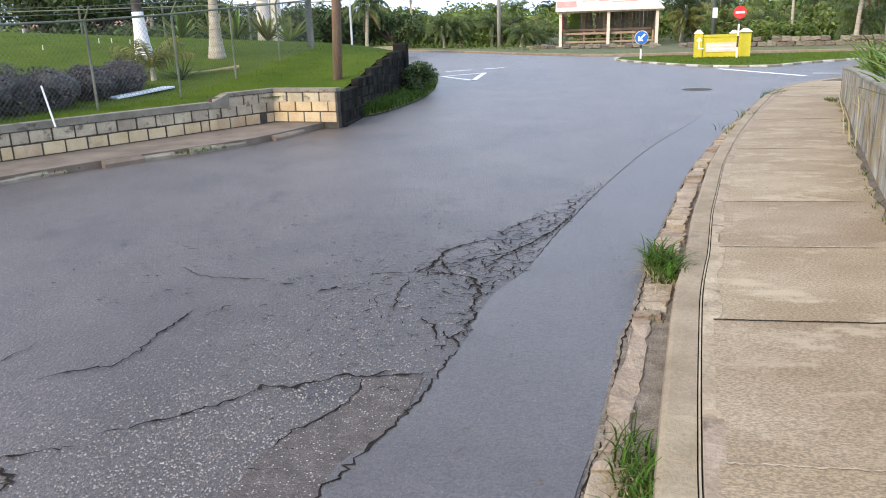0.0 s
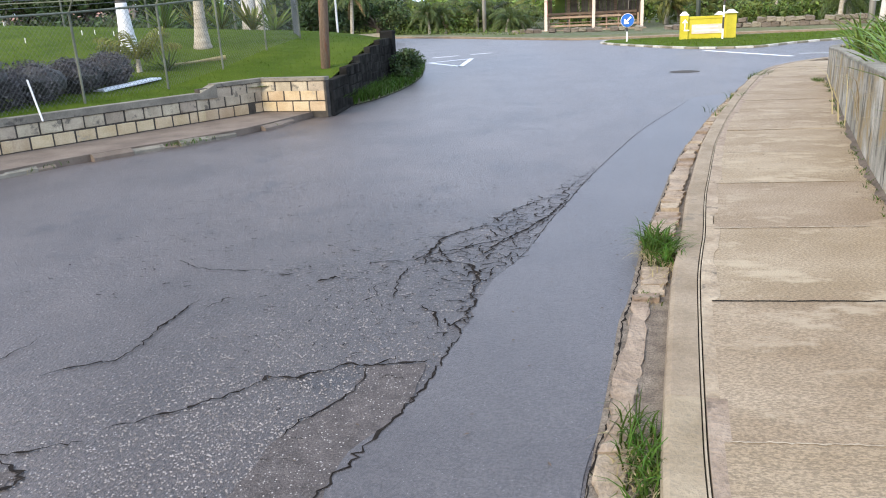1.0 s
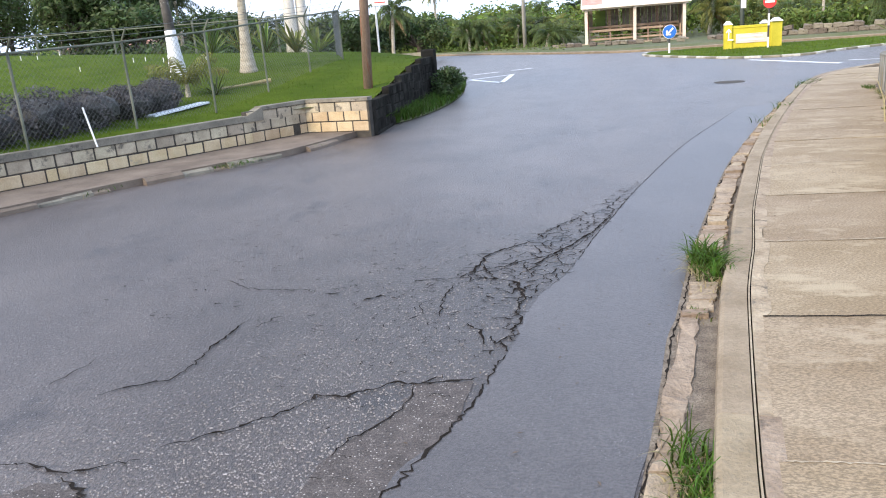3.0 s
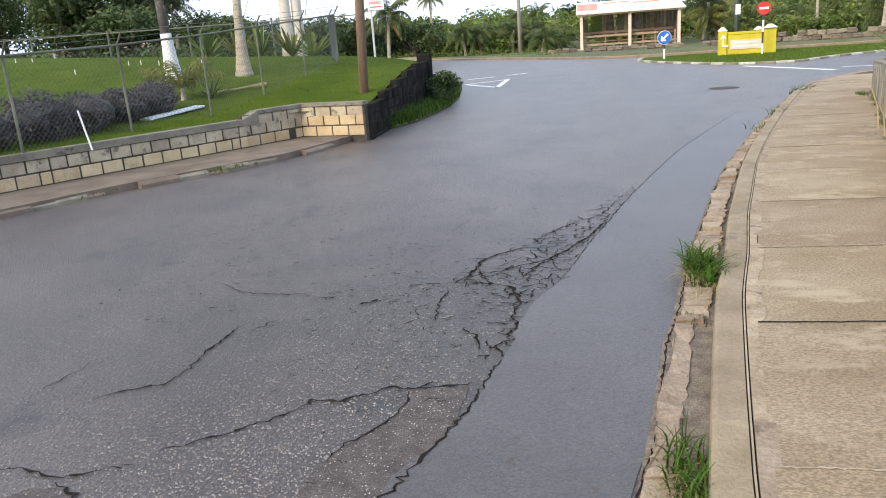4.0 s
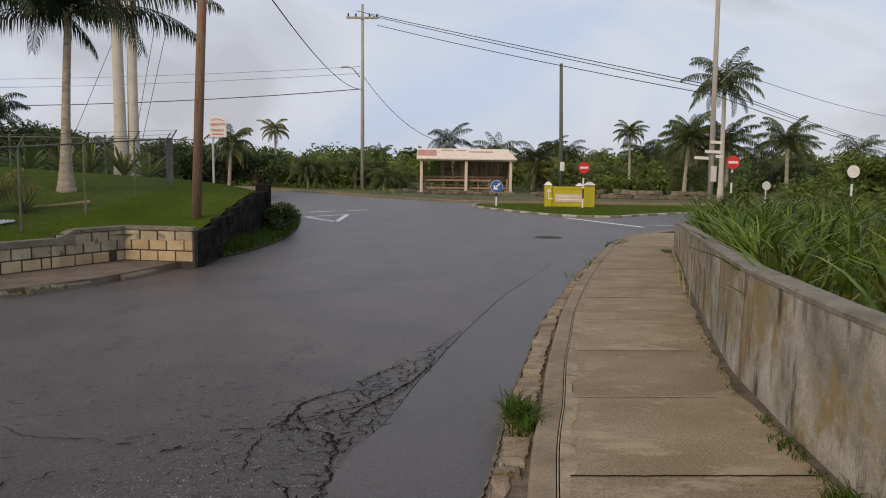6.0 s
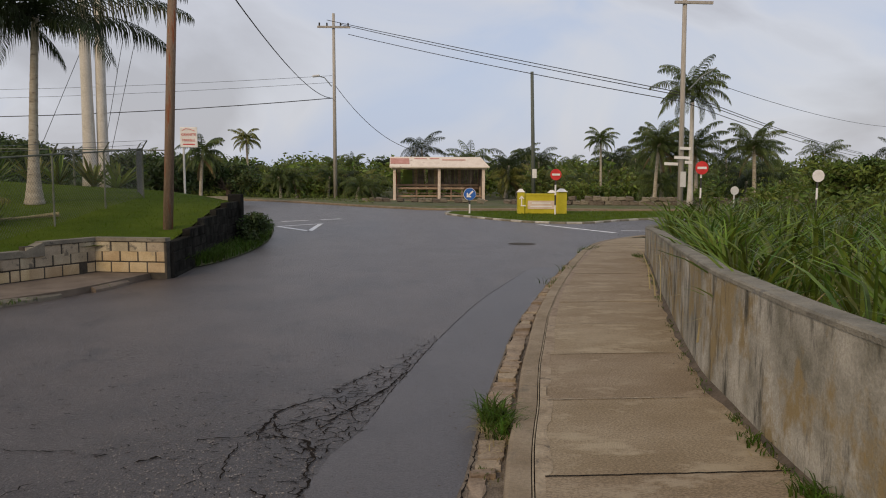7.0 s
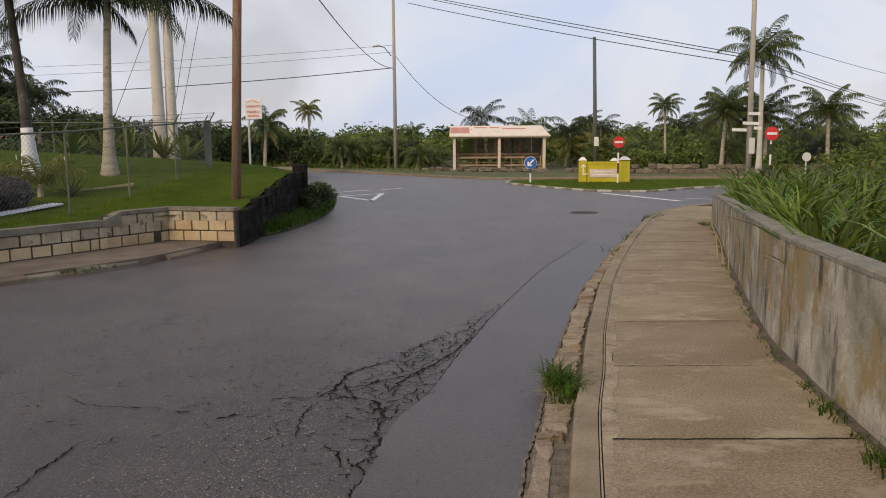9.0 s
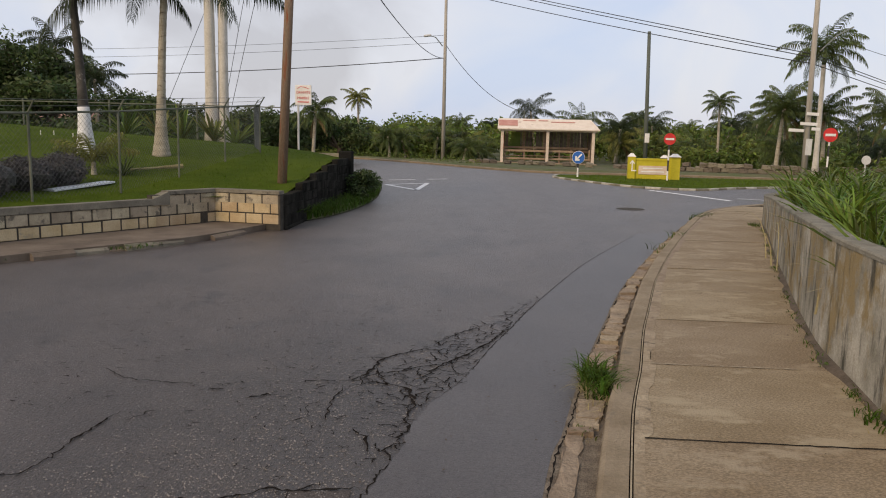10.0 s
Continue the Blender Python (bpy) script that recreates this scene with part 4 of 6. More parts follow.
buff = thing("wall_buff", "curved buff rendered wall round the end of the lawn", "garden wall", kind="structure")
bl_ = spline([(-3.9, 20.05), (-4.3, 20.9), (-5.1, 22.3), (-6.3, 24.2), (-7.8, 26.2)], 0.3)
part("wall_body", sweep(bl_, lambda i: [(-0.09, 0), (-0.09, 1.22 - 0.008 * i), (0.09, 1.22 - 0.008 * i), (0.09, 0)]), M_TAN, buff)

# ---------------------------------------------------------------- fence on the lawn
fence = thing("chain_link_fence", "chain-link fence with grey-green posts, top rail and barbed-wire arms", "fence")
FP = [(-8.6, 5.6), (-8.1, 7.5), (-7.5, 9.3), (-7.0, 11.2), (-6.48, 12.95), (-6.25, 14.9), (-6.06, 17.0), (-6.0, 19.4), (-7.1, 22.4)]
RAIL = [1.83, 1.85, 1.87, 1.93, 2.02, 2.14, 2.26, 2.4, 2.45]
tops = []
for (x, y), rz in zip(FP, RAIL):
    z = lawn_z(x, y)
    part("post", tubed([(x, y, z - 0.1), (x, y, rz + 0.02)], 0.02, 8), M_RAIL, fence)
    part("barb_arm", tubed([(x, y, rz), (x + 0.14, y - 0.05, rz + 0.2)], 0.016, 6), M_RAIL, fence)
    tops.append((x, y, rz))
for a, b in zip(tops, tops[1:]):
    part("top_rail", tubed([a, b], 0.017, 8), M_RAIL, fence)
    for k in (0.5, 1.0):
        off = Vector((0.14 * k, -0.05 * k, 0.2 * k))
        part("barbed_wire", tubed([Vector(a) + off, Vector(b) + off], 0.004, 4), M_LINK, fence)
v, f = [], []
for (a, b) in zip(tops, tops[1:]):
    za, zb = lawn_z(a[0], a[1]) + 0.03, lawn_z(b[0], b[1]) + 0.03
    length = math.hypot(b[0] - a[0], b[1] - a[1])
    hh = 1.3
    for sgn in (1, -1):
        s = -hh
        while s < length + hh:
            p = []
            for u in (0, 1):
                t0 = s + sgn * 0 + (hh * u if sgn > 0 else -hh * u) + (0 if sgn > 0 else hh)
                p.append((t0, u))
            (t0, u0), (t1, u1) = p
            lo_, hi_ = min(t0, t1), max(t0, t1)
            if hi_ > 0 and lo_ < length:
                def cut(t):
                    t = min(max(t, 0), length)
                    return t, u0 + (u1 - u0) * (t - t0) / (t1 - t0)
                e = []
                for tt in (t0, t1):
                    t, u = cut(tt)
                    w = t / length
                    zz = (za + (zb - za) * w) * (1 - u) + (a[2] + (b[2] - a[2]) * w) * u
                    e.append((a[0] + (b[0] - a[0]) * w, a[1] + (b[1] - a[1]) * w, zz))
                if abs(e[0][2] - e[1][2]) > 0.02:
                    k = len(v)
                    for q in e:
                        v += [(q[0], q[1], q[2] + 0.002), (q[0] + 0.0018, q[1], q[2] - 0.001), (q[0] - 0.0018, q[1], q[2] - 0.001)]
                    f += [(k, k + 1, k + 4, k + 3), (k + 1, k + 2, k + 5, k + 4), (k + 2, k, k + 3, k + 5)]
            s += 0.085
raw("wire_mesh", v, f, M_LINK, fence)
stake = thing("fence_stake", "thin leaning white stake at the block wall", "stake")
part("stake_post", tubed([(-6.83, 9.85, 0.5), (-7.08, 10.05, 1.05)], 0.014, 6), M_SIGNBACK, stake)
# second fence across the back of the lawn
fence2 = thing("back_fence", "chain-link fence with white rail behind the lawn", "fence")
for k in range(9):
    x = -34 + k * 3.3
    part("post", tubed([(x, 27.6, lawn_z(x, 27.6) - 0.1), (x, 27.6, 2.75)], 0.035, 6), M_RAIL, fence2)
part("top_rail", tubed([(-34, 27.6, 2.72), (-7.6, 27.2, 2.6)], 0.022, 6), M_RAIL, fence2)

# ---------------------------------------------------------------- plants of the lawn
r_p = np.random.default_rng(77)


def frond_mesh(bm_verts, faces, origin, yaw, rise, length, leaf, droop, rng, pairs=26, width=0.028, stem=None):
    """One feathered palm leaf: a bowed rib with hanging leaflets on both sides."""
    o = Vector(origin)
    out = Vector((math.cos(yaw), math.sin(yaw), 0))
    side = Vector((-math.sin(yaw), math.cos(yaw), 0))
    rib = []
    for k in range(pairs + 1):
        u = k / pairs
        ang = rise - droop * u ** 1.3
        if k == 0:
            p = o.copy()
        else:
            p = rib[-1] + (out * math.cos(ang) + Vector((0, 0, math.sin(ang)))) * (length / pairs)
        rib.append(p)
    for k in range(pairs):     # rib
        a, b = rib[k], rib[k + 1]
        w = 0.022 * (1 - k / pairs) + 0.006
        i = len(bm_verts)
        bm_verts += [tuple(a - side * w), tuple(a + side * w), tuple(b + side * w * 0.9), tuple(b - side * w * 0.9)]
        faces.append((i, i + 1, i + 2, i + 3))
    for k in range(2, pairs + 1):
        u = k / pairs
        ln_ = leaf * (0.35 + 0.9 * math.sin(math.pi * min(1, 0.12 + 0.86 * u)) ** 0.8) * rng.uniform(0.85, 1.1)
        fwd = (rib[k] - rib[k - 1]).normalized()
        for sg in (-1, 1):
            d = (side * sg * 0.75 + fwd * 0.7 + Vector((0, 0, -0.4 - 0.4 * rng.random()))).normalized()
            mid_ = rib[k] + d * ln_ * 0.5
            tip = rib[k] + (d + Vector((0, 0, -0.8))).normalized() * ln_ * 0.95
            i = len(bm_verts)
            w = fwd * width
            bm_verts += [tuple(rib[k] - w * 0.6), tuple(rib[k] + w * 0.6), tuple(mid_ + w), tuple(mid_ - w), tuple(tip)]
            faces += [(i, i + 1, i + 2, i + 3), (i + 3, i + 2, i + 4)]


def palm(name, label, base, height, lean, rad, fronds, length, leaf, seed, trunk=None, foliage=None, paint=0.0, pairs=26, dead=0, split=False, group="", width=0.03, shaft=0.0, droop=(1.1, 2.2)):
    rng = np.random.default_rng(seed)
    t = thing(name, label, "palm tree", group, at=base)
    pts, rr = [], []
    rings = 45 if split else 14
    for k in range(rings + 1):
        u = k / rings
        pts.append((lean[0] * u ** 1.6, lean[1] * u ** 1.6, height * u))
        rr.append(rad * (1 + (1.3 if split else 0.55) * math.exp(-u * (7.5 if split else 11))) * (1 - 0.25 * u) * (1 + (0.05 if split else 0.02) * (k % 2)))
    bm = tubed(pts, rr, 10)
    part("trunk", bm, trunk or M_TRUNK, t, smooth=True)
    if paint:
        kk = [k for k in range(rings + 1) if pts[k][2] <= paint]
        e = max(2, len(kk))
        part("whitewash_band", tubed(pts[:e], [q + 0.008 for q in rr[:e]], 10), M_WHITEWASH, t, "white-painted foot of the trunk", smooth=True)
    top = Vector(pts[-1])
    if shaft:
        part("crownshaft", tubed([top, top + Vector((0, 0, shaft * 0.6)), top + Vector((0, 0, shaft))], [rad * 0.75, rad * 0.8, rad * 0.35], 8), M_FROND, t, "smooth green crownshaft", smooth=True)
        top = top + Vector((0, 0, shaft))
    v, f = [], []
    for k in range(fronds):
        yaw = 2.4 * k + rng.uniform(-0.25, 0.25)
        age = k / fronds
        rise = 1.4 - (1.25 if split else 1.75) * age + rng.uniform(-0.12, 0.12)
        if split:
            v, f = [], []
        frond_mesh(v, f, top + Vector((0, 0, -0.2 * age)), yaw, rise, length * rng.uniform(0.85, 1.08), leaf, rng.uniform(*droop), rng, pairs, width)
        if split:
            raw("frond", v, f, foliage or M_FROND, t)
    if not split:
        raw("crown", v, f, foliage or M_FROND, t)
    v, f = [], []
    for k in range(dead):
        frond_mesh(v, f, top + Vector((0, 0, -0.3)), rng.uniform(0, 6.28), -0.55 + rng.uniform(-0.2, 0.2), length * 0.8, leaf * 0.8, 0.8, rng, pairs, width)
    if dead:
        raw("dead_fronds", v, f, M_FROND_B, t, "brown hanging dead fronds")
    return t


def ground_at(x, y):
    return lawn_z(x, y) if x < -4 and 5 < y < 30 else -0.06


palm("coconut_palm", "tall coconut palm with ringed grey trunk on the lawn", (-7.65, 17.25, lawn_z(-7.65, 17.25) - 0.05), 4.05, (0.2, 0.0), 0.098, 19, 3.5, 0.64, 1, foliage=M_FROND_D, pairs=64, split=True, group="lawn palms",
     droop=(0.95, 1.7), width=0.018)
palm("coconut_palm", "coconut palm with blotched dark trunk, whitewashed foot, on the lawn", (-9.25, 16.9, lawn_z(-9.25, 16.9) - 0.05), 4.4, (-0.3, 0.1), 0.1, 19, 3.5, 0.64, 2, foliage=M_FROND_D, trunk=M_TRUNK_D, paint=1.15, pairs=64, split=True, group="lawn palms",
     droop=(0.95, 1.7), width=0.018)
palm("royal_palm", "royal palm with thick smooth pale trunk behind the lawn", (-10.5, 28, 1.0), 13, (-0.1, 0), 0.205, 14, 3.6, 0.8, 3, trunk=M_ROYAL, shaft=1.4, group="royal palms")
palm("royal_palm", "royal palm with thick smooth pale trunk behind the lawn", (-10.12, 28.2, 1.0), 13, (0.15, 0), 0.185, 14, 3.6, 0.8, 4, trunk=M_ROYAL, shaft=1.4, group="royal palms")


def rosette(name, label, base, n, length, width, seed, material, spread=0.9):
    rng = np.random.default_rng(seed)
    t = thing(name, label, "plant", at=base)
    for k in range(n):
        a, e = 2.4 * k, rng.uniform(0.35, 1.45) * spread
        d = Vector((math.cos(a) * math.sin(e), math.sin(a) * math.sin(e), math.cos(e)))
        s = Vector((-math.sin(a), math.cos(a), 0)) * width
        ln_ = length * rng.uniform(0.7, 1.1)
        v = []
        for u, w in ((0, 0.6), (0.45, 1.0), (0.8, 0.65), (1.0, 0.04)):
            p = d * ln_ * u + Vector((0, 0, -0.12 * ln_ * u ** 3))
            v += [tuple(p - s * w), tuple(p + Vector((0, 0, -width * 0.5 * w))), tuple(p + s * w)]
        f = []
        for q in range(3):
            b = 3 * q
            f += [(b, b + 1, b + 4, b + 3), (b + 1, b + 2, b + 5, b + 4)]
        raw("leaf", v, f, material, t)
    return t


rosette("spiky_plant", "dark spiky sword-leaved plant on the lawn", (-7.3, 14.7, lawn_z(-7.3, 14.7)), 16, 0.6, 0.02, 5, M_FROND)
for k, (x, y) in enumerate(((-10.6, 25.5), (-9.6, 25.8), (-8.7, 25.4), (-11.6, 26), (-12.6, 25.6))):
    rosette("agave_plant", "tall green sword-leaved agave clump behind the lawn", (x, y, lawn_z(x, y)), 22, 1.4, 0.06, 60 + k, M_FROND_Y if k % 2 else M_LEAF, 0.8)
young = thing("young_palm", "young coconut palm with yellow-green fronds beside the hedge", "palm tree", at=(-7.85, 14.6, lawn_z(-7.85, 14.6)))
part("trunk", tubed([(0, 0, -0.05), (0, 0, 0.25)], [0.06, 0.04], 7), M_TRUNK, young)
rng_y = np.random.default_rng(8)
for k in range(10):
    v, f = [], []
    frond_mesh(v, f, (0, 0, 0.2), 2.4 * k, 1.42 - 0.06 * k, 0.95, 0.27, 1.3, rng_y, 20, 0.014)
    raw("frond", v, f, M_FROND_Y, young)

hedge_rng = np.random.default_rng(15)
for k, (x, y, s) in enumerate(((-8.7, 8.5, 0.56), (-8.3, 9.5, 0.58), (-8.05, 10.4, 0.66), (-7.85, 11.4, 0.56), (-7.8, 12.4, 0.5), (-7.8, 13.3, 0.52), (-9.2, 7.3, 0.56))):
    h = thing("hedge_bush", "clipped rounded grey-purple hedge bush behind the fence", "bush", "hedge bushes", at=(x, y, lawn_z(x, y)))
    cl = [(hedge_rng.normal(0, 0.13), hedge_rng.normal(0, 0.1), s * 0.48 + hedge_rng.normal(0, 0.06), 0.4, 0.42, s * 0.56) for _ in range(4)]
    v, f = leaf_cloud(cl, 1150, 0.03, hedge_rng, shell=0.8)
    raw("foliage", v, f, M_LEAF_H, h)
    # black ball inside the leaves stands in for the bush's inner shade
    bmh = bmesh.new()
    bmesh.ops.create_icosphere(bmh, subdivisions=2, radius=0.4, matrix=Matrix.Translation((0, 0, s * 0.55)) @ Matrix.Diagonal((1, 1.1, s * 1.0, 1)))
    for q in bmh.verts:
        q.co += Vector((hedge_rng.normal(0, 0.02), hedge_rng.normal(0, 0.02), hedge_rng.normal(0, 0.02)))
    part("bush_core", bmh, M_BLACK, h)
    part("stem", tubed([(0, 0, -0.05), (0, 0, 0.4)], 0.05, 6), M_BARK, h)

slab_ = thing("white_board", "white board lying flat on the grass", "board", at=(-7.35, 13.2, lawn_z(-7.35, 13.2) + 0.04))
part("board_panel", boxed((0.26, 1.45, 0.035), pose(0, 0, 0, 3, 0, -14), 0.004), M_BOARD, slab_)
log = thing("fallen_branch", "pale dry palm branch lying on the lawn", "branch", at=(-6.9, 15.4, lawn_z(-6.9, 15.4)))
part("stem", tubed([(-0.45, -0.3, 0.03), (-0.05, 0, 0.06), (0.4, 0.3, 0.1)], [0.025, 0.025, 0.05], 7), M_DRY, log)
for k in range(12):
    x, y = -8.5 - r_p.uniform(0, 10), 17 + r_p.uniform(0, 7)
    sk = thing("garden_peg", "short white garden peg in the lawn", "peg", "lawn pegs", at=(x, y, lawn_z(x, y)))
    part("peg", tubed([(0, 0, -0.03), (0, 0, 0.12)], 0.012, 5), M_WHITE, sk)
# ---------------------------------------------------------------- poles, cables and signs


def pole(label, base, height, r0, r1, material, lean=(0, 0), group=""):
    t = thing("utility_pole", label, "utility pole", group, at=base)
    part("shaft", tubed([(0, 0, -0.3), (lean[0] * 0.5, lean[1] * 0.5, height / 2), (lean[0], lean[1], height)], [r0, (r0 + r1) / 2, r1], 12), material, t, smooth=True)
    return t


P1, P2, P3, P4 = (-4.23, 15.08, 0.6), (-3.96, 58, 0), (9.9, 51.5, 0), (15.3, 39.1, 0)
pole("rust-brown weathered timber utility pole behind the block wall", P1, 6.6, 0.098, 0.08, M_POLE, (0.34, 0))
p2 = pole("tall grey timber utility pole with cross-arm and street lamp", P2, 13.6, 0.15, 0.1, M_POLE_G, (-0.02, 0))
part("cross_arm", boxed((2.4, 0.12, 0.14), pose(0.0, -0.12, 12.6)), M_POLE_G, p2)
for k in (-1.05, -0.5, 0.5, 1.05):
    part("insulator", tubed([(k, -0.12, 12.65), (k, -0.12, 12.9)], 0.06, 8), M_BLACK, p2)
lamp = part("lamp_arm", tubed([(-0.2, -0.1, 8.3), (-0.7, -0.3, 8.9), (-1.1, -0.4, 9.0)], 0.035, 6), M_STEEL, p2)
part("lamp_head", boxed((0.55, 0.26, 0.16), pose(-1.3, -0.45, 9.0, 0, -8, 15), 0.05), M_SIGNBACK, lamp)
p3 = pole("slim dark green pole behind the grass island", P3, 8.7, 0.14, 0.11, M_POLE_D, (-0.24, 0))
part("notice", boxed((0.3, 0.02, 0.6), pose(0, -0.15, 1.9), 0.005), M_WHITE, p3)
p4 = pole("grey timber utility pole with white direction boards", P4, 11.0, 0.145, 0.11, M_POLE_G, (-0.1, 0))
part("cross_arm", boxed((2.0, 0.12, 0.14), pose(0.33, -0.12, 10.6)), M_POLE_G, p4)
part("lamp_arm", tubed([(0.2, -0.1, 6.2), (0.8, -0.4, 6.9), (1.5, -0.5, 7.3)], 0.035, 6), M_STEEL, p4)
for z, x0, w in ((3.2, 0.1, 0.6), (2.72, -0.05, 0.85), (2.48, 0.3, 0.4), (2.4, -0.62, 0.75)):
    part("direction_board", boxed((w, 0.04, 0.15), pose(x0, -0.2, z, 0, 2, 5), 0.004), M_WHITE, p4)
part("notice", boxed((0.3, 0.02, 0.8), pose(0.05, -0.18, 1.6), 0.005), M_SIGNBACK, p4)


def cable(a, b, sag, r=0.022):
    pts = []
    for k in range(17):
        u = k / 16
        p = Vector(a).lerp(Vector(b), u)
        p.z -= 4 * sag * u * (1 - u)
        pts.append(p)
    t = thing("overhead_cable", "thin black overhead cable strung between poles", "cable", "overhead cables")
    part("wire", tube(bmesh.new(), pts, r, 4), M_CABLE, t)


for dx, z2, z4, sag in ((-0.5, 13.1, 6.05, 0.05), (0.5, 12.8, 5.9, 0.1), (1.05, 12.1, 5.6, 0.15)):
    cable((P2[0] + dx, P2[1] - 0.1, z2), (P4[0], P4[1], z4), sag)
    cable((P4[0], P4[1], z4), (54, 84, z4 - 1.6), 0.3)
cable((P4[0] + 0.3, P4[1], 7.0), (60, 84, 7.4), 0.8, 0.015)
cable((P2[0] - 0.15, P2[1], 7.45), (-60, 62, 6.4), 1.0, 0.03)
cable((P2[0] - 0.15, P2[1], 9.1), (-60, 66, 8.4), 0.6, 0.012)
cable((P2[0] - 0.15, P2[1], 8.6), (-60, 66, 7.6), 0.6, 0.012)
cable((P2[0] - 0.15, P2[1], 7.45), (P1[0] + 0.14, P1[1], 6.9), 0.9, 0.022)
cable((P2[0] - 0.1, P2[1], 8.6), (2.05, 57.6, 3.6), 0.9, 0.02)
for a, b in (((-13.0, 40, 12.9), (-18.4, 40, 0.9)), ((-12.3, 40, 12.9), (-14.75, 40, 0.8)), ((-11.5, 40, 12.9), (-14.45, 40, 0.9))):
    cable(a, b, 0.0, 0.014)
sp = thing("short_pole", "short dark post behind the shelter", "post", at=(2.05, 57.6, 0))
part("shaft", tubed([(0, 0, -0.2), (0, 0, 3.75)], 0.06, 7), M_POLE_D, sp)


def round_sign(name, label, at, height, radius, face, bar=None, banded=True, turn=0, back=False):
    t = thing(name, label, "road sign", at=at)
    if banded:
        n_ = max(2, int(height / 0.4))
        for k in range(n_):
            part("post_band", tubed([(0, 0, height * k / n_ - (0.1 if k == 0 else 0)), (0, 0, height * (k + 1) / n_)], 0.038, 8), M_BLACK if k % 2 else M_WHITE, t)
    else:
        part("post", tubed([(0, 0, -0.1), (0, 0, height)], 0.035, 8), M_SIGNBACK, t)
    m = pose(0, -0.05, height, 90, 0, 0)
    plate = part("plate", disc(radius, 0.02, pose(0, 0, 0, 0, 0, turn) @ m), face, t)
    if bar:
        part("rim", disc(radius * 1.06, 0.012, pose(0, 0.01, 0, 0, 0, turn) @ m), M_WHITE, t)
    return t


ne = round_sign("no_entry_sign", "round red no-entry sign with white bar on a banded post", (7.45, 33.6, 0), 1.82, 0.25, M_RED)
part("white_bar", boxed((0.36, 0.01, 0.09), pose(0, -0.07, 1.82), 0.002), M_WHITE, ne)
ne = round_sign("no_entry_sign", "round red no-entry sign with white bar on a banded post", (13.25, 31.6, 0), 2.12, 0.28, M_RED)
part("white_bar", boxed((0.4, 0.01, 0.1), pose(0, -0.07, 2.12), 0.002), M_WHITE, ne)
kl_ = round_sign("direction_sign", "round blue traffic sign with white arrow on a short post", (3.72, 34.6, 0), 0.92, 0.27, M_BLUE, bar=True)
arrow = bmesh.new()
box(arrow, (0.07, 0.01, 0.32), pose(0.03, -0.07, 0.95, 0, 45, 0))
box(arrow, (0.2, 0.01, 0.065), pose(-0.04, -0.071, 0.81))
box(arrow, (0.065, 0.01, 0.2), pose(-0.11, -0.072, 0.88))
part("arrow", arrow, M_WHITE, kl_)
round_sign("road_sign_back", "grey back of a round road sign on a post", (16.3, 35, 0), 1.1, 0.2, M_SIGNBACK, banded=False)
round_sign("road_sign_back", "pale back of a round road sign on a banded post", (16.0, 27.5, 0), 1.8, 0.23, M_WHITE)

board = thing("trade_sign", "white board with red lettering on a post behind the lawn", "sign", at=(-7.05, 28, 0.02))
part("post", tubed([(-0.2, 0.05, -0.5), (-0.2, 0.05, 3.0)], 0.04, 7), M_SIGNBACK, board)
part("panel", boxed((0.6, 0.04, 0.72), pose(0, 0, 3.07), 0.01), M_WHITE, board)


def lettering(text, size, m, material, parent, name="lettering"):
    c = bpy.data.curves.new(name, "FONT")
    c.body, c.size, c.align_x, c.align_y, c.extrude = text, size, "CENTER", "CENTER", 0.003
    tmp = new("letters_tmp", c)
    me = bpy.data.meshes.new_from_object(tmp.evaluated_get(bpy.context.evaluated_depsgraph_get()))
    bpy.data.objects.remove(tmp)
    me.materials.append(material)
    ob = new(name, me)
    ob.parent, ob.matrix_basis = parent, m
    return ob


bpy.context.view_layer.update()
lettering("GRANITE", 0.125, pose(0, -0.026, 3.16, 90, 0, 0), M_RED, board)
lettering("MARBLE", 0.125, pose(0, -0.026, 2.96, 90, 0, 0), M_RED, board)
part("lettering_bar", boxed((0.42, 0.006, 0.035), pose(0, -0.024, 2.82)), M_RED, board)
emblem = bmesh.new()
tube(emblem, [(-0.22, -0.024, 3.3), (-0.1, -0.024, 3.37), (0.05, -0.024, 3.35), (0.22, -0.024, 3.29)], 0.009, 5)
part("emblem", emblem, M_RED, board)

# ---------------------------------------------------------------- grass island and yellow sign
isl = sheet("island", ISLAND, 0.05, M_LAWN, "low grassed traffic island", "traffic island", thick=0.12)
edging = thing("island_kerb", "traffic-island kerb stones painted alternately black and white", "kerb", kind="structure")
il = spline(ISLAND[:11], 0.6)
for k, (p, q) in enumerate(zip(il, il[1:])):
    d = q - p
    part("kerb_stone", boxed((float(np.hypot(*d)) - 0.02, 0.16, 0.2), pose(*((p + q) / 2), -0.03, 0, 0, math.degrees(math.atan2(d[1], d[0]))), 0.015), M_KERBW if k % 2 else M_KERBB, edging)
r_i = np.random.default_rng(51)
v, f = blades([(x, y, 0.04) for x, y in zip(r_i.uniform(4, 17, 5000), r_i.uniform(28.3, 36.6, 5000)) if y > np.interp(x, [3.2, 4.6, 6.2, 7.4, 9, 12, 17], [33.6, 30.4, 28.5, 28.4, 29.9, 31.7, 34.3])], 0.09, 0.03, 0.5, r_i, segs=1)
tagged(raw("island_grass", v, f, M_BLADE), "rough grass on the traffic island", "grass", kind="stuff")

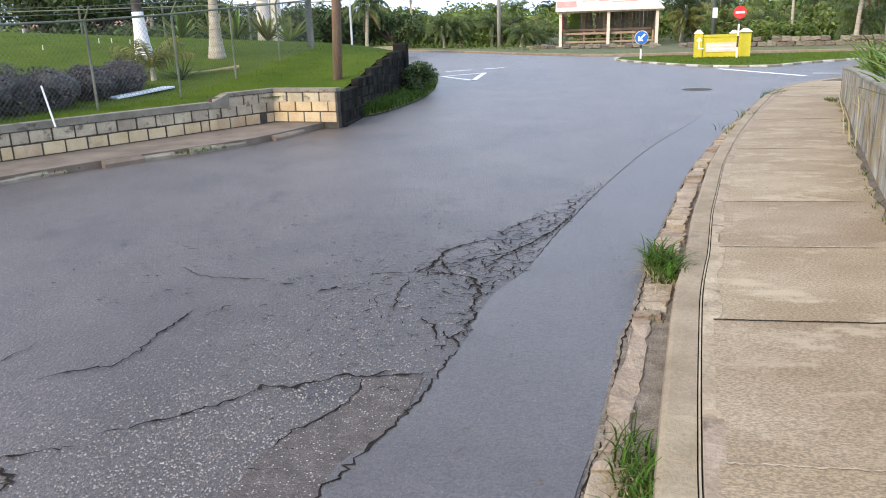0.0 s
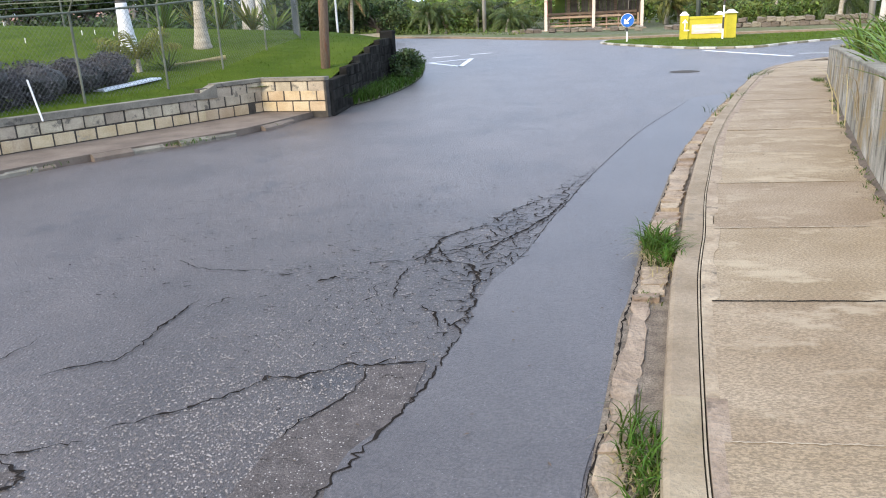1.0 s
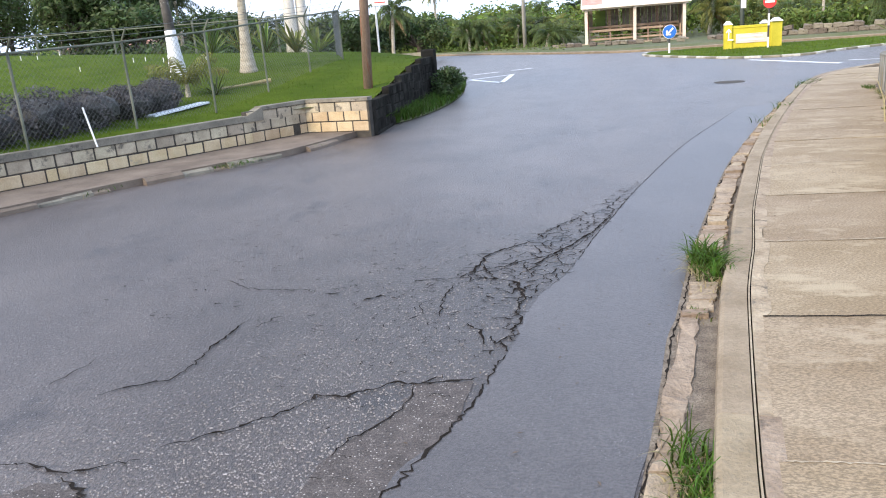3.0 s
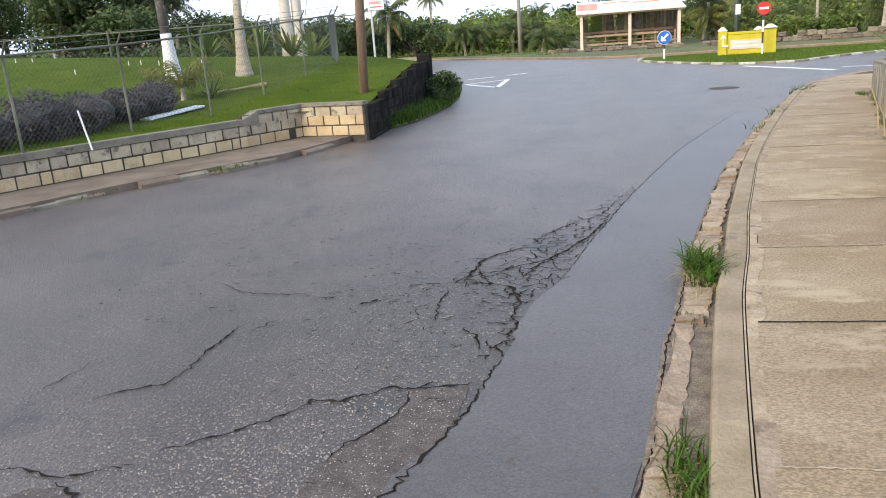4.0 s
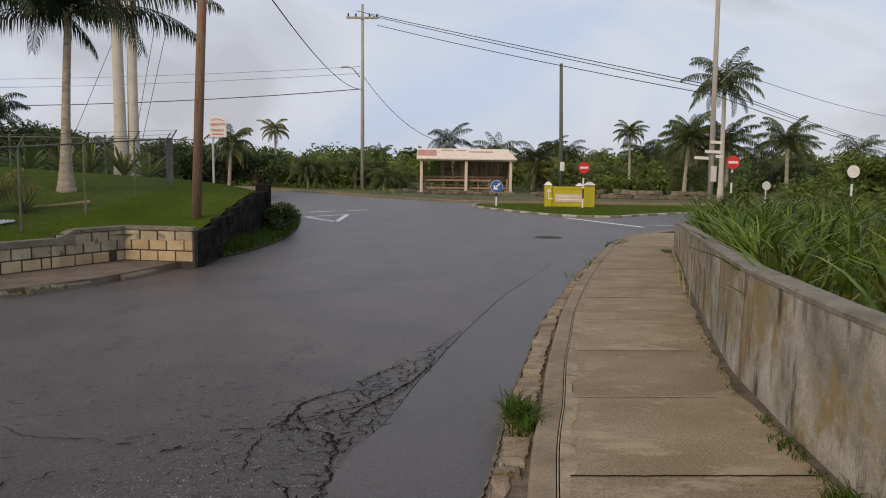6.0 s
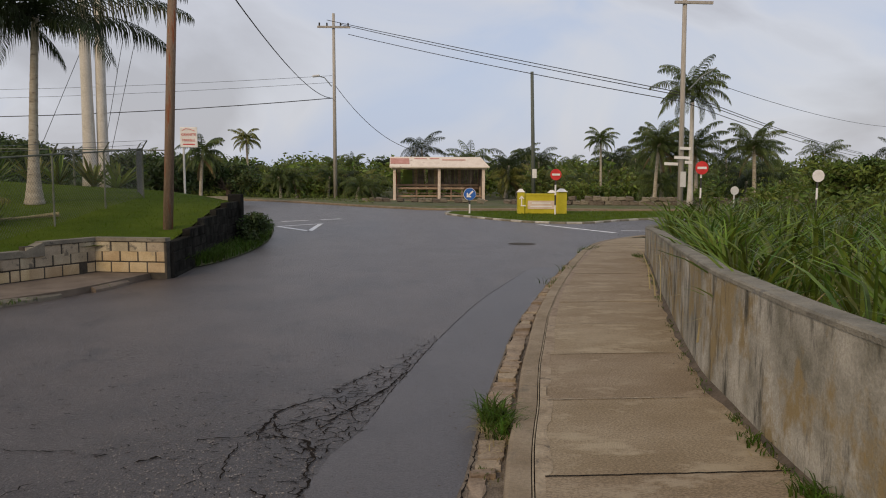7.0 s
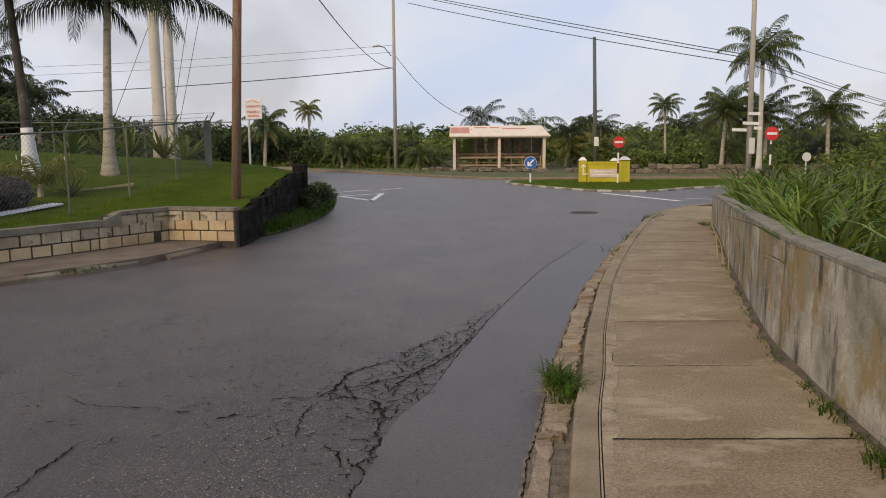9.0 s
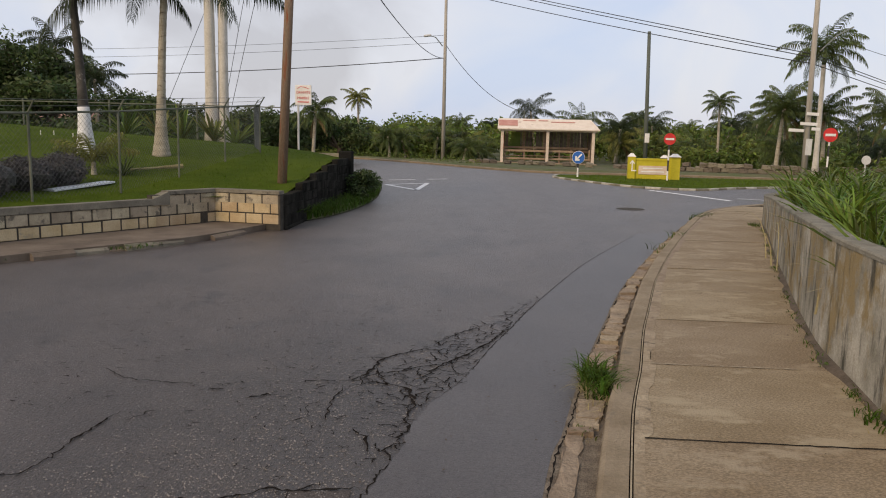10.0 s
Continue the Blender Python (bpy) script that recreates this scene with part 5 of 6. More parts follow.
ys_ = thing("yellow_sign_wall", "mustard-yellow masonry sign with white-capped pillars on the island", "sign", at=(7.0, 34.5, 0.0))
ys_.scale = (0.94, 1, 1.05)
ys_.rotation_euler[2] = radians(-4)
part("panel_wall", boxed((2.0, 0.22, 0.92), pose(-0.1, 0, 0.42), 0.015), M_YELLOW, ys_)
part("top_rail", boxed((1.6, 0.26, 0.1), pose(-0.05, 0, 0.86), 0.01), M_YELLOW, ys_)
for x, w, h in ((-1.0, 0.34, 1.02), (0.98, 0.46, 1.04)):
    part("pillar", boxed((w, 0.36, h), pose(x, -0.03, h / 2 - 0.05), 0.012), M_YELLOW, ys_)
    cap = bmesh.new()
    bmesh.ops.create_cone(cap, cap_ends=True, segments=4, radius1=w * 0.8, radius2=w * 0.25, depth=0.14, matrix=pose(x, -0.03, h + 0.02, 0, 0, 45))
    part("white_cap", cap, M_WHITE, ys_, "white pyramid cap")
cap = bmesh.new()
bmesh.ops.create_cone(cap, cap_ends=True, segments=4, radius1=0.27, radius2=0.09, depth=0.12, matrix=pose(0.52, 0.1, 1.0, 0, 0, 45))
part("white_cap", cap, M_WHITE, ys_, "white pyramid cap")
part("panel", boxed((1.3, 0.02, 0.36), pose(-0.02, -0.122, 0.42), 0.004), M_PINKPANEL, ys_, "faded pinkish name panel")
for z, w in ((0.5, 0.9), (0.36, 1.05)):
    part("lettering_bar", boxed((w, 0.006, 0.05), pose(-0.02, -0.135, z)), M_WHITE, ys_)
ar = bmesh.new()
box(ar, (0.05, 0.01, 0.42), pose(-0.98, -0.215, 0.58))
box(ar, (0.24, 0.01, 0.05), pose(-0.9, -0.216, 0.39))
box(ar, (0.05, 0.01, 0.17), pose(-1.03, -0.217, 0.74, 0, 40, 0))
box(ar, (0.05, 0.01, 0.17), pose(-0.93, -0.218, 0.74, 0, -40, 0))
part("arrow", ar, M_WHITE, ys_)

# ---------------------------------------------------------------- bus shelter beyond the junction
SX, SY = 3.6, 54.0
sh = thing("bus_shelter", "weathered timber bus shelter with cream posts and pale sheet roof", "bus shelter", at=(SX, SY, -0.2))
sh.scale = (0.985, 1, 1.085)
part("floor_slab", boxed((7.0, 2.6, 0.3), pose(0, 1.1, 0.05), 0.02), M_LEDGE, sh)
for x in (-3.2, 0.0, 3.2):
    part("post", boxed((0.2, 0.2, 2.2), pose(x, 0, 1.2), 0.012), M_CREAM, sh)
    part("back_post", boxed((0.14, 0.14, 2.3), pose(x, 2.2, 1.25), 0.01), M_SHADEWOOD, sh)
part("eaves_beam", boxed((6.9, 0.14, 0.2), pose(0, 0, 2.3), 0.01), M_CREAM, sh)
roof = bmesh.new()
rv = [(-3.55, -0.35, 2.36), (3.6, -0.35, 2.36), (3.1, 1.1, 3.02), (-3.5, 1.1, 3.02), (-3.5, 2.6, 2.4), (3.6, 2.6, 2.4)]
vs = [roof.verts.new(q) for q in rv] + [roof.verts.new((q[0], q[1], q[2] - 0.07)) for q in rv]
for q in ((0, 1, 2, 3), (3, 2, 5, 4), (9, 8, 7, 6), (10, 11, 8, 9), (0, 6, 7, 1), (1, 7, 8, 2), (2, 8, 11, 5), (5, 11, 10, 4), (4, 10, 9, 3), (3, 9, 6, 0)):
    roof.faces.new([vs[k] for k in q])
part("roof", roof, M_ROOF, sh)
sl = math.degrees(math.atan2(0.66, 1.45))
part("roof_panel", boxed((1.35, 0.9, 0.012), pose(-2.8, 0.42, 2.727, sl, 0, 0)), M_PINKTRIM, sh, "faded pink painted roof corner")
for x, w in ((-1.3, 0.9), (-0.3, 0.7), (1.1, 1.7)):
    part("lettering_bar", boxed((w, 0.14, 0.012), pose(x, 0.8 if w < 1 else 0.62, 2.9 if w < 1 else 2.82, sl, 0, 0)), M_PINKTRIM, sh)
r_s = np.random.default_rng(61)
for k in range(26):
    x = -3.1 + k * 0.25
    if k in (2, 3, 9):
        continue
    part("wall_board", boxed((0.22, 0.03, r_s.uniform(1.35, 1.6)), pose(x, 2.1, 1.55 + r_s.normal(0, 0.05)), 0.004), M_SHADEWOOD if r_s.random() > 0.3 else M_WOOD, sh)
for y, zz in ((0.9, 0.62), (1.15, 0.62), (1.4, 0.62)):
    part("bench_plank", boxed((6.1, 0.2, 0.05), pose(0, y, zz), 0.006), M_WOOD, sh)
for zz in (0.95, 1.15):
    part("back_rail", boxed((6.1, 0.04, 0.14), pose(0, 1.6, zz), 0.006), M_WOOD, sh)
part("front_rail", boxed((4.9, 0.06, 0.12), pose(-0.6, 0.35, 0.95), 0.006), M_WOOD, sh)
part("front_rail", boxed((6.2, 0.06, 0.12), pose(0, 0.35, 0.45), 0.006), M_WOOD, sh)
for x in (-3.0, -1.6, 0.9, 1.7, 3.0):
    part("rail_post", boxed((0.1, 0.1, 0.95), pose(x, 0.42, 0.6), 0.006), M_WOOD, sh)
# right-hand side boards get the shaded plank colour, left-hand ones the plain
for x in (-3.12, 3.12):
    for k in range(5):
        part("side_board", boxed((0.03, 0.3, 2.0), pose(x, 0.4 + k * 0.38, 1.25), 0.004), M_WOOD if x < 0 else M_SHADEWOOD, sh)
part("poster", boxed((0.03, 0.6, 0.9), pose(-3.07, 0.9, 1.5)), M_RED, sh, "red poster on the side wall")
part("poster", boxed((0.7, 0.02, 1.2), pose(-2.2, 2.07, 1.55)), M_LEAF, sh, "green painted board")

# ---------------------------------------------------------------- low rubble walls and far verge
verge_f = thing("far_bank", "brown earth bank with weeds along the far side of the junction", "bank", kind="structure")
part("bank", sweep(FARSIDE, [(-0.05, -0.05), (-0.05, 0.1), (-0.4, 0.2), (-2.5, 0.06), (-9.0, -0.02), (-9.0, -0.2)]), M_EARTH, verge_f)
far_kerb = thing("far_kerb", "low pale kerb along the far side of the junction", "kerb", kind="structure")
part("kerb", sweep(FARSIDE, [(0.1, -0.05), (0.1, 0.09), (-0.06, 0.11), (-0.06, -0.05)]), M_KERB, far_kerb)
stone_mesh = []
r_w = np.random.default_rng(71)
for k in range(6):
    bm = bmesh.new()
    box(bm, (0.48, 0.3, 0.3), None, 0.05)
    for q in bm.verts:
        q.co += Vector(r_w.normal(0, 0.03, 3))
    stone_mesh.append(mesh_of("stone", bm, M_RUBBLE))


def rubble(label, line, courses):
    t = thing("rubble_wall", label, "stone wall", kind="structure")
    for p, q in zip(line, line[1:]):
        d = q - p
        ang = math.degrees(math.atan2(d[1], d[0]))
        for c_ in range(courses):
            if c_ == courses - 1 and r_w.random() < 0.3:
                continue
            ob = new("stone", stone_mesh[int(r_w.integers(6))])
            ob.parent = t
            ob.matrix_basis = pose(*(p + d * 0.5 * (c_ % 2)), 0.12 + c_ * 0.25 + r_w.normal(0, 0.02), r_w.normal(0, 4), r_w.normal(0, 4), ang + r_w.normal(0, 6)) @ Matrix.Diagonal((1, 1, r_w.uniform(0.8, 1.05), 1))


rubble("low brown rubble wall in front of the shelter", spline([(-1.5, 50.8), (3, 49.6), (7.5, 48.6)], 0.48), 1)
rubble("low weathered rubble wall behind the traffic island", spline([(7.5, 47.5), (12, 45.5), (18, 44.5), (25, 46), (33, 49)], 0.48), 2)

# ---------------------------------------------------------------- distant house
hs = thing("house", "small pink house with reddish roof far behind the lawn", "house", at=(-40, 66, -0.1))
part("wall_body", boxed((9, 6, 2.6), pose(0, 0, 1.3)), M_HOUSE, hs)
hr = bmesh.new()
bmesh.ops.create_cone(hr, cap_ends=True, segments=4, radius1=7.2, radius2=2.5, depth=1.2, matrix=pose(0, 0, 3.2, 0, 0, 45) )
for q in hr.verts:
    q.co.y *= 0.75
part("roof", hr, M_HROOF, hs)
for x in (-3, 0, 3):
    w_ = part("window", boxed((1.2, 0.08, 1.0), pose(x, -3.02, 1.5)), M_WHITE, hs)
    part("pane", boxed((1.0, 0.04, 0.8), pose(x, -3.06, 1.5)), M_GLASS, w_)

# ---------------------------------------------------------------- trees, palms and bushes


def tree(label, base, height, spread, seed, foliage, leaves=5200, size=0.13):
    rng = np.random.default_rng(seed)
    t = thing("tree", label, "tree", "broadleaf trees", at=base)
    part("trunk", tubed([(0, 0, -0.2), (0.1, 0, height * 0.25), (0.0, 0.1, height * 0.5)], [0.2, 0.15, 0.11], 8), M_BARK, t, smooth=True)
    cl = []
    for k in range(13):
        a, r_, zz = rng.uniform(0, 6.28), spread * rng.uniform(0.15, 0.75), height * rng.uniform(0.35, 0.86)
        p = (math.cos(a) * r_, math.sin(a) * r_, zz)
        part("limb", tubed([(0, 0.05, height * 0.3), (p[0] * 0.5, p[1] * 0.5, zz * 0.75), p], [0.07, 0.045, 0.02], 5), M_BARK, t)
        s = spread * rng.uniform(0.28, 0.45)
        cl.append((*p, s, s, s * 0.75))
    v, f = leaf_cloud(cl, leaves / 13, size, rng, shell=0.3)
    raw("crown", v, f, foliage, t)
    return t


r_t = np.random.default_rng(91)
for k, (x, y, h, s) in enumerate(((-21, 35, 3.4, 2.4), (-17.5, 38, 3.2, 2.3), (-25.5, 37, 4.6, 2.8), (-14.5, 41, 2.9, 2.2), (-9.5, 46, 3.8, 2.3), (-12, 44, 3.9, 2.2), (-30, 34, 5.0, 2.8), (-27.5, 41, 5.6, 2.8), (-32, 39, 7.4, 3.4), (-37, 38, 8.0, 3.6), (-42, 40, 8.4, 3.8), (-24.2, 38.5, 6.6, 2.6), (-22.2, 39.5, 5.8, 2.2), (-35, 44, 7, 3.2), (-19.5, 43, 3.6, 2.4), (-23, 46, 4.0, 2.6))):
    tree("dark-leaved broad tree behind the lawn", (x, y, lawn_z(x, min(y, 45.9)) - 0.1 if x < -12 else 0), h * 0.75, s, 200 + k, M_LEAF_D)
for k, (x, y, h, s) in enumerate(((25.5, 41, 2.8, 2.2), (28.5, 39, 2.7, 2.4), (31, 44, 3.2, 2.6))):
    tree("green bushy tree behind the tall grass", (x, y, 0), h, s, 230 + k, M_LEAF)

PALMS = [   # x, y, height to crown, frond length, kind
    (3.2, 63, 3.9, 2.6, 0), (6.6, 61, 3.0, 2.6, 1), (9.3, 60, 2.6, 2.3, 0), (12.2, 66, 3.6, 1.7, 1), (15.8, 56, 4.6, 1.5, 1), (-11.1, 62, 4.7, 1.5, 3), (-9.6, 40, 2.95, 1.6, 2), (-15.5, 58, 1.8, 2.0, 0),
    (-3.2, 78, 3.0, 1.7, 1), (-0.6, 90, 3.1, 1.7, 0), (-6.2, 84, 3.0, 1.7, 2), (18.5, 64, 3.2, 2.4, 0), (21, 68, 3.0, 2.4, 1), (23.6, 72, 3.5, 2.3, 2), (14.4, 72, 3.1, 2.6, 0), (26.5, 70, 3.4, 2.4, 1),
    (19.3, 55, 1.2, 2.4, 1), (22.2, 57, 1.4, 2.4, 0), (15.0, 58, 1.3, 2.2, 2), (-2.0, 62, 0.9, 2.3, 3), (-6.4, 64, 1.2, 2.2, 0), (11.2, 57, 1.2, 2.2, 3), (30, 66, 3.3, 2.6, 0), (34, 68, 3.6, 2.6, 1), (29, 58, 1.7, 2.4, 2),
    (-24, 60, 3.0, 2.2, 0), (-30, 52, 5.4, 2.8, 1), (-23.6, 40, 6.0, 2.2, 0), (-20.2, 38, 4.2, 1.9, 0), (-26.5, 37, 5.2, 2.2, 1), (-20, 64, 2.6, 2.0, 2), (-36, 50, 5.6, 2.8, 0), (17.2, 48.5, 1.3, 2.3, 1), (24, 50, 1.5, 2.3, 0), (39, 66, 3.8, 2.6, 1), (44, 64, 3.6, 2.6, 0),
    (13.0, 84, 3.2, 2.0, 1), (8.0, 86, 3.4, 2.0, 2), (28, 84, 3.3, 2.1, 0), (17.5, 88, 3.4, 2.0, 1), (22, 90, 3.2, 2.1, 2)]
PALMS += [(x, float(r_t.uniform(55.5, 62)) + 0.1 * abs(x - 4), float(r_t.uniform(0.4, 1.7)), float(r_t.uniform(1.6, 2.3)), int(r_t.integers(4))) for x in np.arange(-15, 33, 1.15) if abs(x - 3.6) > 4.6]
protos = []
for k, (fol, nm) in enumerate(((M_FROND_D, "dark green"), (M_FROND, "dark green"), (M_FROND, "mid green"), (M_FROND_Y, "yellow-green"))):
    protos.append(dict(fol=fol, nm=nm, seed=300 + k))
for k, (x, y, h, ln_, kind_) in enumerate(PALMS):
    q = protos[kind_]
    palm("coconut_palm", f"{q['nm']} coconut palm among the far scrub", (x, y, -0.05), h, (r_t.normal(0, 0.25), 0), 0.1, 21, ln_, ln_ * 0.21, 300 + k, foliage=q["fol"], pairs=24, dead=2 if k % 3 == 0 else 0,
         group="far coconut palms", width=0.026, droop=(1.1, 2.3))
palm("royal_palm", "royal palm with white trunk behind the utility pole", (17.6, 43.5, 0), 6.0, (-0.05, 0), 0.15, 24, 2.5, 0.55, 401, trunk=M_ROYAL, shaft=0.8, group="royal palms", pairs=34, width=0.026, droop=(1.1, 1.8))
for k, (x, y, h) in enumerate(((16.9, 47.5, 3.8), (19.3, 46.8, 3.6), (22.2, 45, 3.6), (17.9, 49.0, 3.9))):
    palm("coconut_palm", "leafy dark green coconut palm beside the utility pole", (x, y, 0), h, (r_t.normal(0, 0.2), 0), 0.13, 24, 2.25, 0.46, 410 + k, pairs=34, width=0.026, group="roadside palms", dead=2, droop=(1.0, 1.7))

# far scrub
cl = []
for k in range(420):
    y = r_t.uniform(60, 104)
    x = r_t.uniform(-0.75, 0.75) * y
    if -14 < x - (y - 60) * 0 and abs(x - 3.6) < 3.6 and y < 61:
        continue
    s = r_t.uniform(1.1, 2.3)
    z = r_t.uniform(0.5, 1.2) + (y - 60) * 0.045
    cl.append((x, y, z, s * 1.25, s, s * r_t.uniform(0.65, 0.95)))
v, f = leaf_cloud(cl, 210, 0.3, r_t, shell=0.35)
tagged(raw("scrub", v, f, M_LEAF), "dense green scrub and bushes beyond the junction", "bushes", kind="stuff")
cl = []
for k in range(120):
    y = r_t.uniform(30, 60)
    x = -r_t.uniform(0.27, 0.8) * y - 1.5
    s = r_t.uniform(0.8, 1.7)
    cl.append((x, y, (1.0 if x < -12 else 0.3) + r_t.uniform(0.1, 0.6), s * 1.1, s * 0.9, s * 0.6))
v, f = leaf_cloud(cl, 260, 0.15, r_t, shell=0.35)
tagged(raw("dark_scrub", v, f, M_LEAF_D), "dark green scrub behind the lawn", "bushes", kind="stuff")
cl = []
for k in range(90):
    x = r_t.uniform(9, 60)
    y = 50 + r_t.uniform(0, 8) + 0.1 * x
    s = r_t.uniform(0.7, 1.4)
    cl.append((x, y, 0.6, s * 1.2, s, s * 0.9))
for k in range(60):
    x = r_t.uniform(18, 48)
    y = r_t.uniform(30, 46) + (x - 18) * 0.2
    s = r_t.uniform(0.6, 1.3)
    cl.append((x, y, 0.5, s * 1.2, s, s * 0.9))
for k in range(60):
    x = r_t.uniform(-18, -1)
    cl.append((x, 59 + r_t.uniform(0, 5), 0.6, 1.3, 1, 0.9))
v, f = leaf_cloud(cl, 240, 0.16, r_t, shell=0.35)
tagged(raw("scrub_edge", v, f, M_LEAF), "lighter bushes along the edge of the scrub", "bushes", kind="stuff")
hill = bmesh.new()
hp = []
for k in range(121):
    a = radians(-75 + k * 1.25)
    r_ = 118
    hp.append((math.sin(a) * r_, math.cos(a) * r_))
tops_ = [3.0 + 1.0 * noise.noise((k * 0.21, 0, 0)) + 0.6 * noise.noise((k * 0.9, 3, 0)) for k in range(121)]
lo = [hill.verts.new((x, y, -0.2)) for x, y in hp]
hi = [hill.verts.new((x * 1.03, y * 1.03, z)) for (x, y), z in zip(hp, tops_)]
bk = [hill.verts.new((x * 1.4, y * 1.4, z * 0.8)) for (x, y), z in zip(hp, tops_)]
for k in range(120):
    hill.faces.new((lo[k], lo[k + 1], hi[k + 1], hi[k]))
    hill.faces.new((hi[k], hi[k + 1], bk[k + 1], bk[k]))
tagged(part("distant_woods", hill, M_HILL, smooth=True), "low dark wooded rise in the distance", "woods", kind="structure")

# low hedge line along the far road
cl = [(x, float(np.interp(x, FARSIDE[:, 0], FARSIDE[:, 1])) + 3.2, 0.25, 0.55, 0.35, 0.32) for x in np.arange(-30, -1, 0.7)]
v, f = leaf_cloud(cl, 120, 0.06, r_t, shell=0.5)
tagged(raw("low_hedge", v, f, M_LEAF), "low trimmed hedge along the far road", "hedge", kind="stuff")

# tall grass behind the right-hand wall
r_f = np.random.default_rng(101)
sp_ = []
bn = normals(back)
for k in range(210):   # clumps whose blades lean outwards
    i = int(r_f.integers(30, len(back) - 4))
    o = 0.28 + r_f.gamma(1.3, 1.3)
    c = back[i] + bn[i] * o
    if o > 9:
        continue
    for _ in range(int(r_f.integers(12, 26))):
        a, d = r_f.uniform(0, 6.28), abs(r_f.normal(0, 0.09))
        sp_.append((c[0] + math.cos(a) * d, c[1] + math.sin(a) * d, 0.36, a + r_f.normal(0, 0.4)))
near_ = sp_
v, f = blades(near_, 1.3, 0.052, 0.62, r_f, bend=0.9, segs=7)
tagged(raw("tall_grass", v, f, M_TALL), "tall bright green cane grass behind the wall", "grass", kind="stuff")
sp_ = [(q[0] + r_f.normal(0, 0.3), q[1] + r_f.normal(0, 0.3), 0.36) for q in near_[::3]]
v, f = blades(sp_, 0.95, 0.018, 0.9, r_f, bend=1.1, segs=4)
low = []
while len(low) < 5000:
    i = int(r_f.integers(30, len(back) - 4))
    o = 0.22 + r_f.gamma(1.2, 1.6)
    p = back[i] + bn[i] * o
    low.append((p[0], p[1], 0.36))
lv, lf = blades(low, 0.6, 0.03, 0.7, r_f, bend=0.9, segs=4)
tagged(raw("under_grass", lv, lf, M_TALL), "shorter dense grass under the cane grass", "grass", kind="stuff")
tagged(raw("dry_stalks", v, f, M_DRY), "dry straw stalks among the tall grass", "grass", kind="stuff")
sp_ = [(r_f.uniform(9, 34), 0, 0.3) for _ in range(4500)]
sp_ = [(x, 17.5 + r_f.uniform(0, 1) * 12 + (x - 9) * 0.33, z) for x, y, z in sp_]
sp_ = [q for q in sp_ if q[1] < np.interp(q[0], KERB[:, 0], KERB[:, 1]) - 1.6]
v, f = blades(sp_, 0.8, 0.045, 0.7, r_f, segs=3)
tagged(raw("field_grass", v, f, M_TALL), "rough grass of the field behind the wall", "grass", kind="stuff")

# weeds in the channel, on the verge and at the foot of the walls


def tuft(label, centre, spread, n, height, width, seed, material=M_TUFT, dry=0, lean=0.8):
    rng = np.random.default_rng(seed)
    t = thing("grass_tuft", label, "grass", "roadside tufts", at=centre)
    v, f = blades([(float(np.clip(rng.normal(0, 1), -1.7, 1.7)) * spread[0], float(np.clip(rng.normal(0, 1), -1.7, 1.7)) * spread[1], -0.01) for _ in range(n)], height, width, lean, rng, bend=1.0, segs=4)
    tagged(raw("foliage", v, f, material, t), kind="stuff")
    if dry:
        v, f = blades([(rng.normal(0, spread[0] * 1.1), rng.normal(0, spread[1] * 1.25) - spread[1] * 0.6, -0.01) for _ in range(dry)], height * 0.6, width * 0.7, 1.3, rng, bend=1.2, segs=4)
        tagged(raw("dry_foliage", v, f, M_DRY, t, "straw-coloured dead blades"), kind="stuff")
    return t


tuft("lush green grass tuft growing from the broken channel", (0.8, 5.2, 0.02), (0.055, 0.17), 320, 0.3, 0.012, 1, dry=260)
tuft("half-dry grass tuft growing from the channel beside the kerb", (0.36, 2.62, 0.02), (0.045, 0.17), 200, 0.19, 0.01, 2, dry=260)
tuft("small dry weed in the channel", (0.63, 4.35, 0.02), (0.03, 0.05), 20, 0.08, 0.008, 3, dry=30)
for k, (x, y, n) in enumerate(((3.3, 13.6, 40), (4.5, 16.9, 90), (4.75, 17.4, 60), (2.6, 12.0, 14))):
    tuft("small green weed at the kerb", (x, y, 0.04), (0.1, 0.16), n, 0.24, 0.014, 10 + k, dry=n // 3)
for k, (x, y, n) in enumerate(((-5.15, 10.65, 150), (-5.0, 11.0, 80), (-6.3, 8.95, 40), (-4.45, 12.3, 30))):
    tuft("flat patch of grass at the crumbling kerb", (x, y, 0.05), (0.12, 0.22), n, 0.12, 0.012, 20 + k, dry=n // 4, lean=1.2)
for k, (x, y, n) in enumerate(((5.2, 15.2, 60), (2.28, 3.5, 160), (2.22, 3.0, 160), (2.4, 4.4, 50))):
    tuft("weeds at the foot of the rendered wall", (x - 0.08, y, PAV), (0.05, 0.14), n, 0.2 if n > 100 else 0.13, 0.012, 30 + k, dry=n // 2)
for k in range(64):
    i = int(r_f.integers(110, len(WALLB)))
    tuft("tiny weed at the foot of the rendered wall", (*(WALLB[i] + r_f.normal(0, 0.015, 2) - (0.05, 0)), PAV), (0.03, 0.06), 10, 0.08, 0.009, 50 + k, dry=18)
vg = bmesh.new()
vl = [p for p in LEFT if 14.0 < p[1] < 30]
va = [vg.verts.new((p[0] - 0.02, p[1], 0.012)) for p in vl]
vb = [vg.verts.new((np.interp(p[1], [13.2, 20, 23, 30], [-3.68, -3.8, -5.4, -10.5]), p[1], 0.16)) for p in vl]
for a, b, c, d in zip(va, va[1:], vb[1:], vb):
    vg.faces.new((a, b, c, d))
tagged(part("verge", vg, M_EARTH), "weedy verge at the foot of the stepped wall", "verge", kind="structure")
sp_ = []
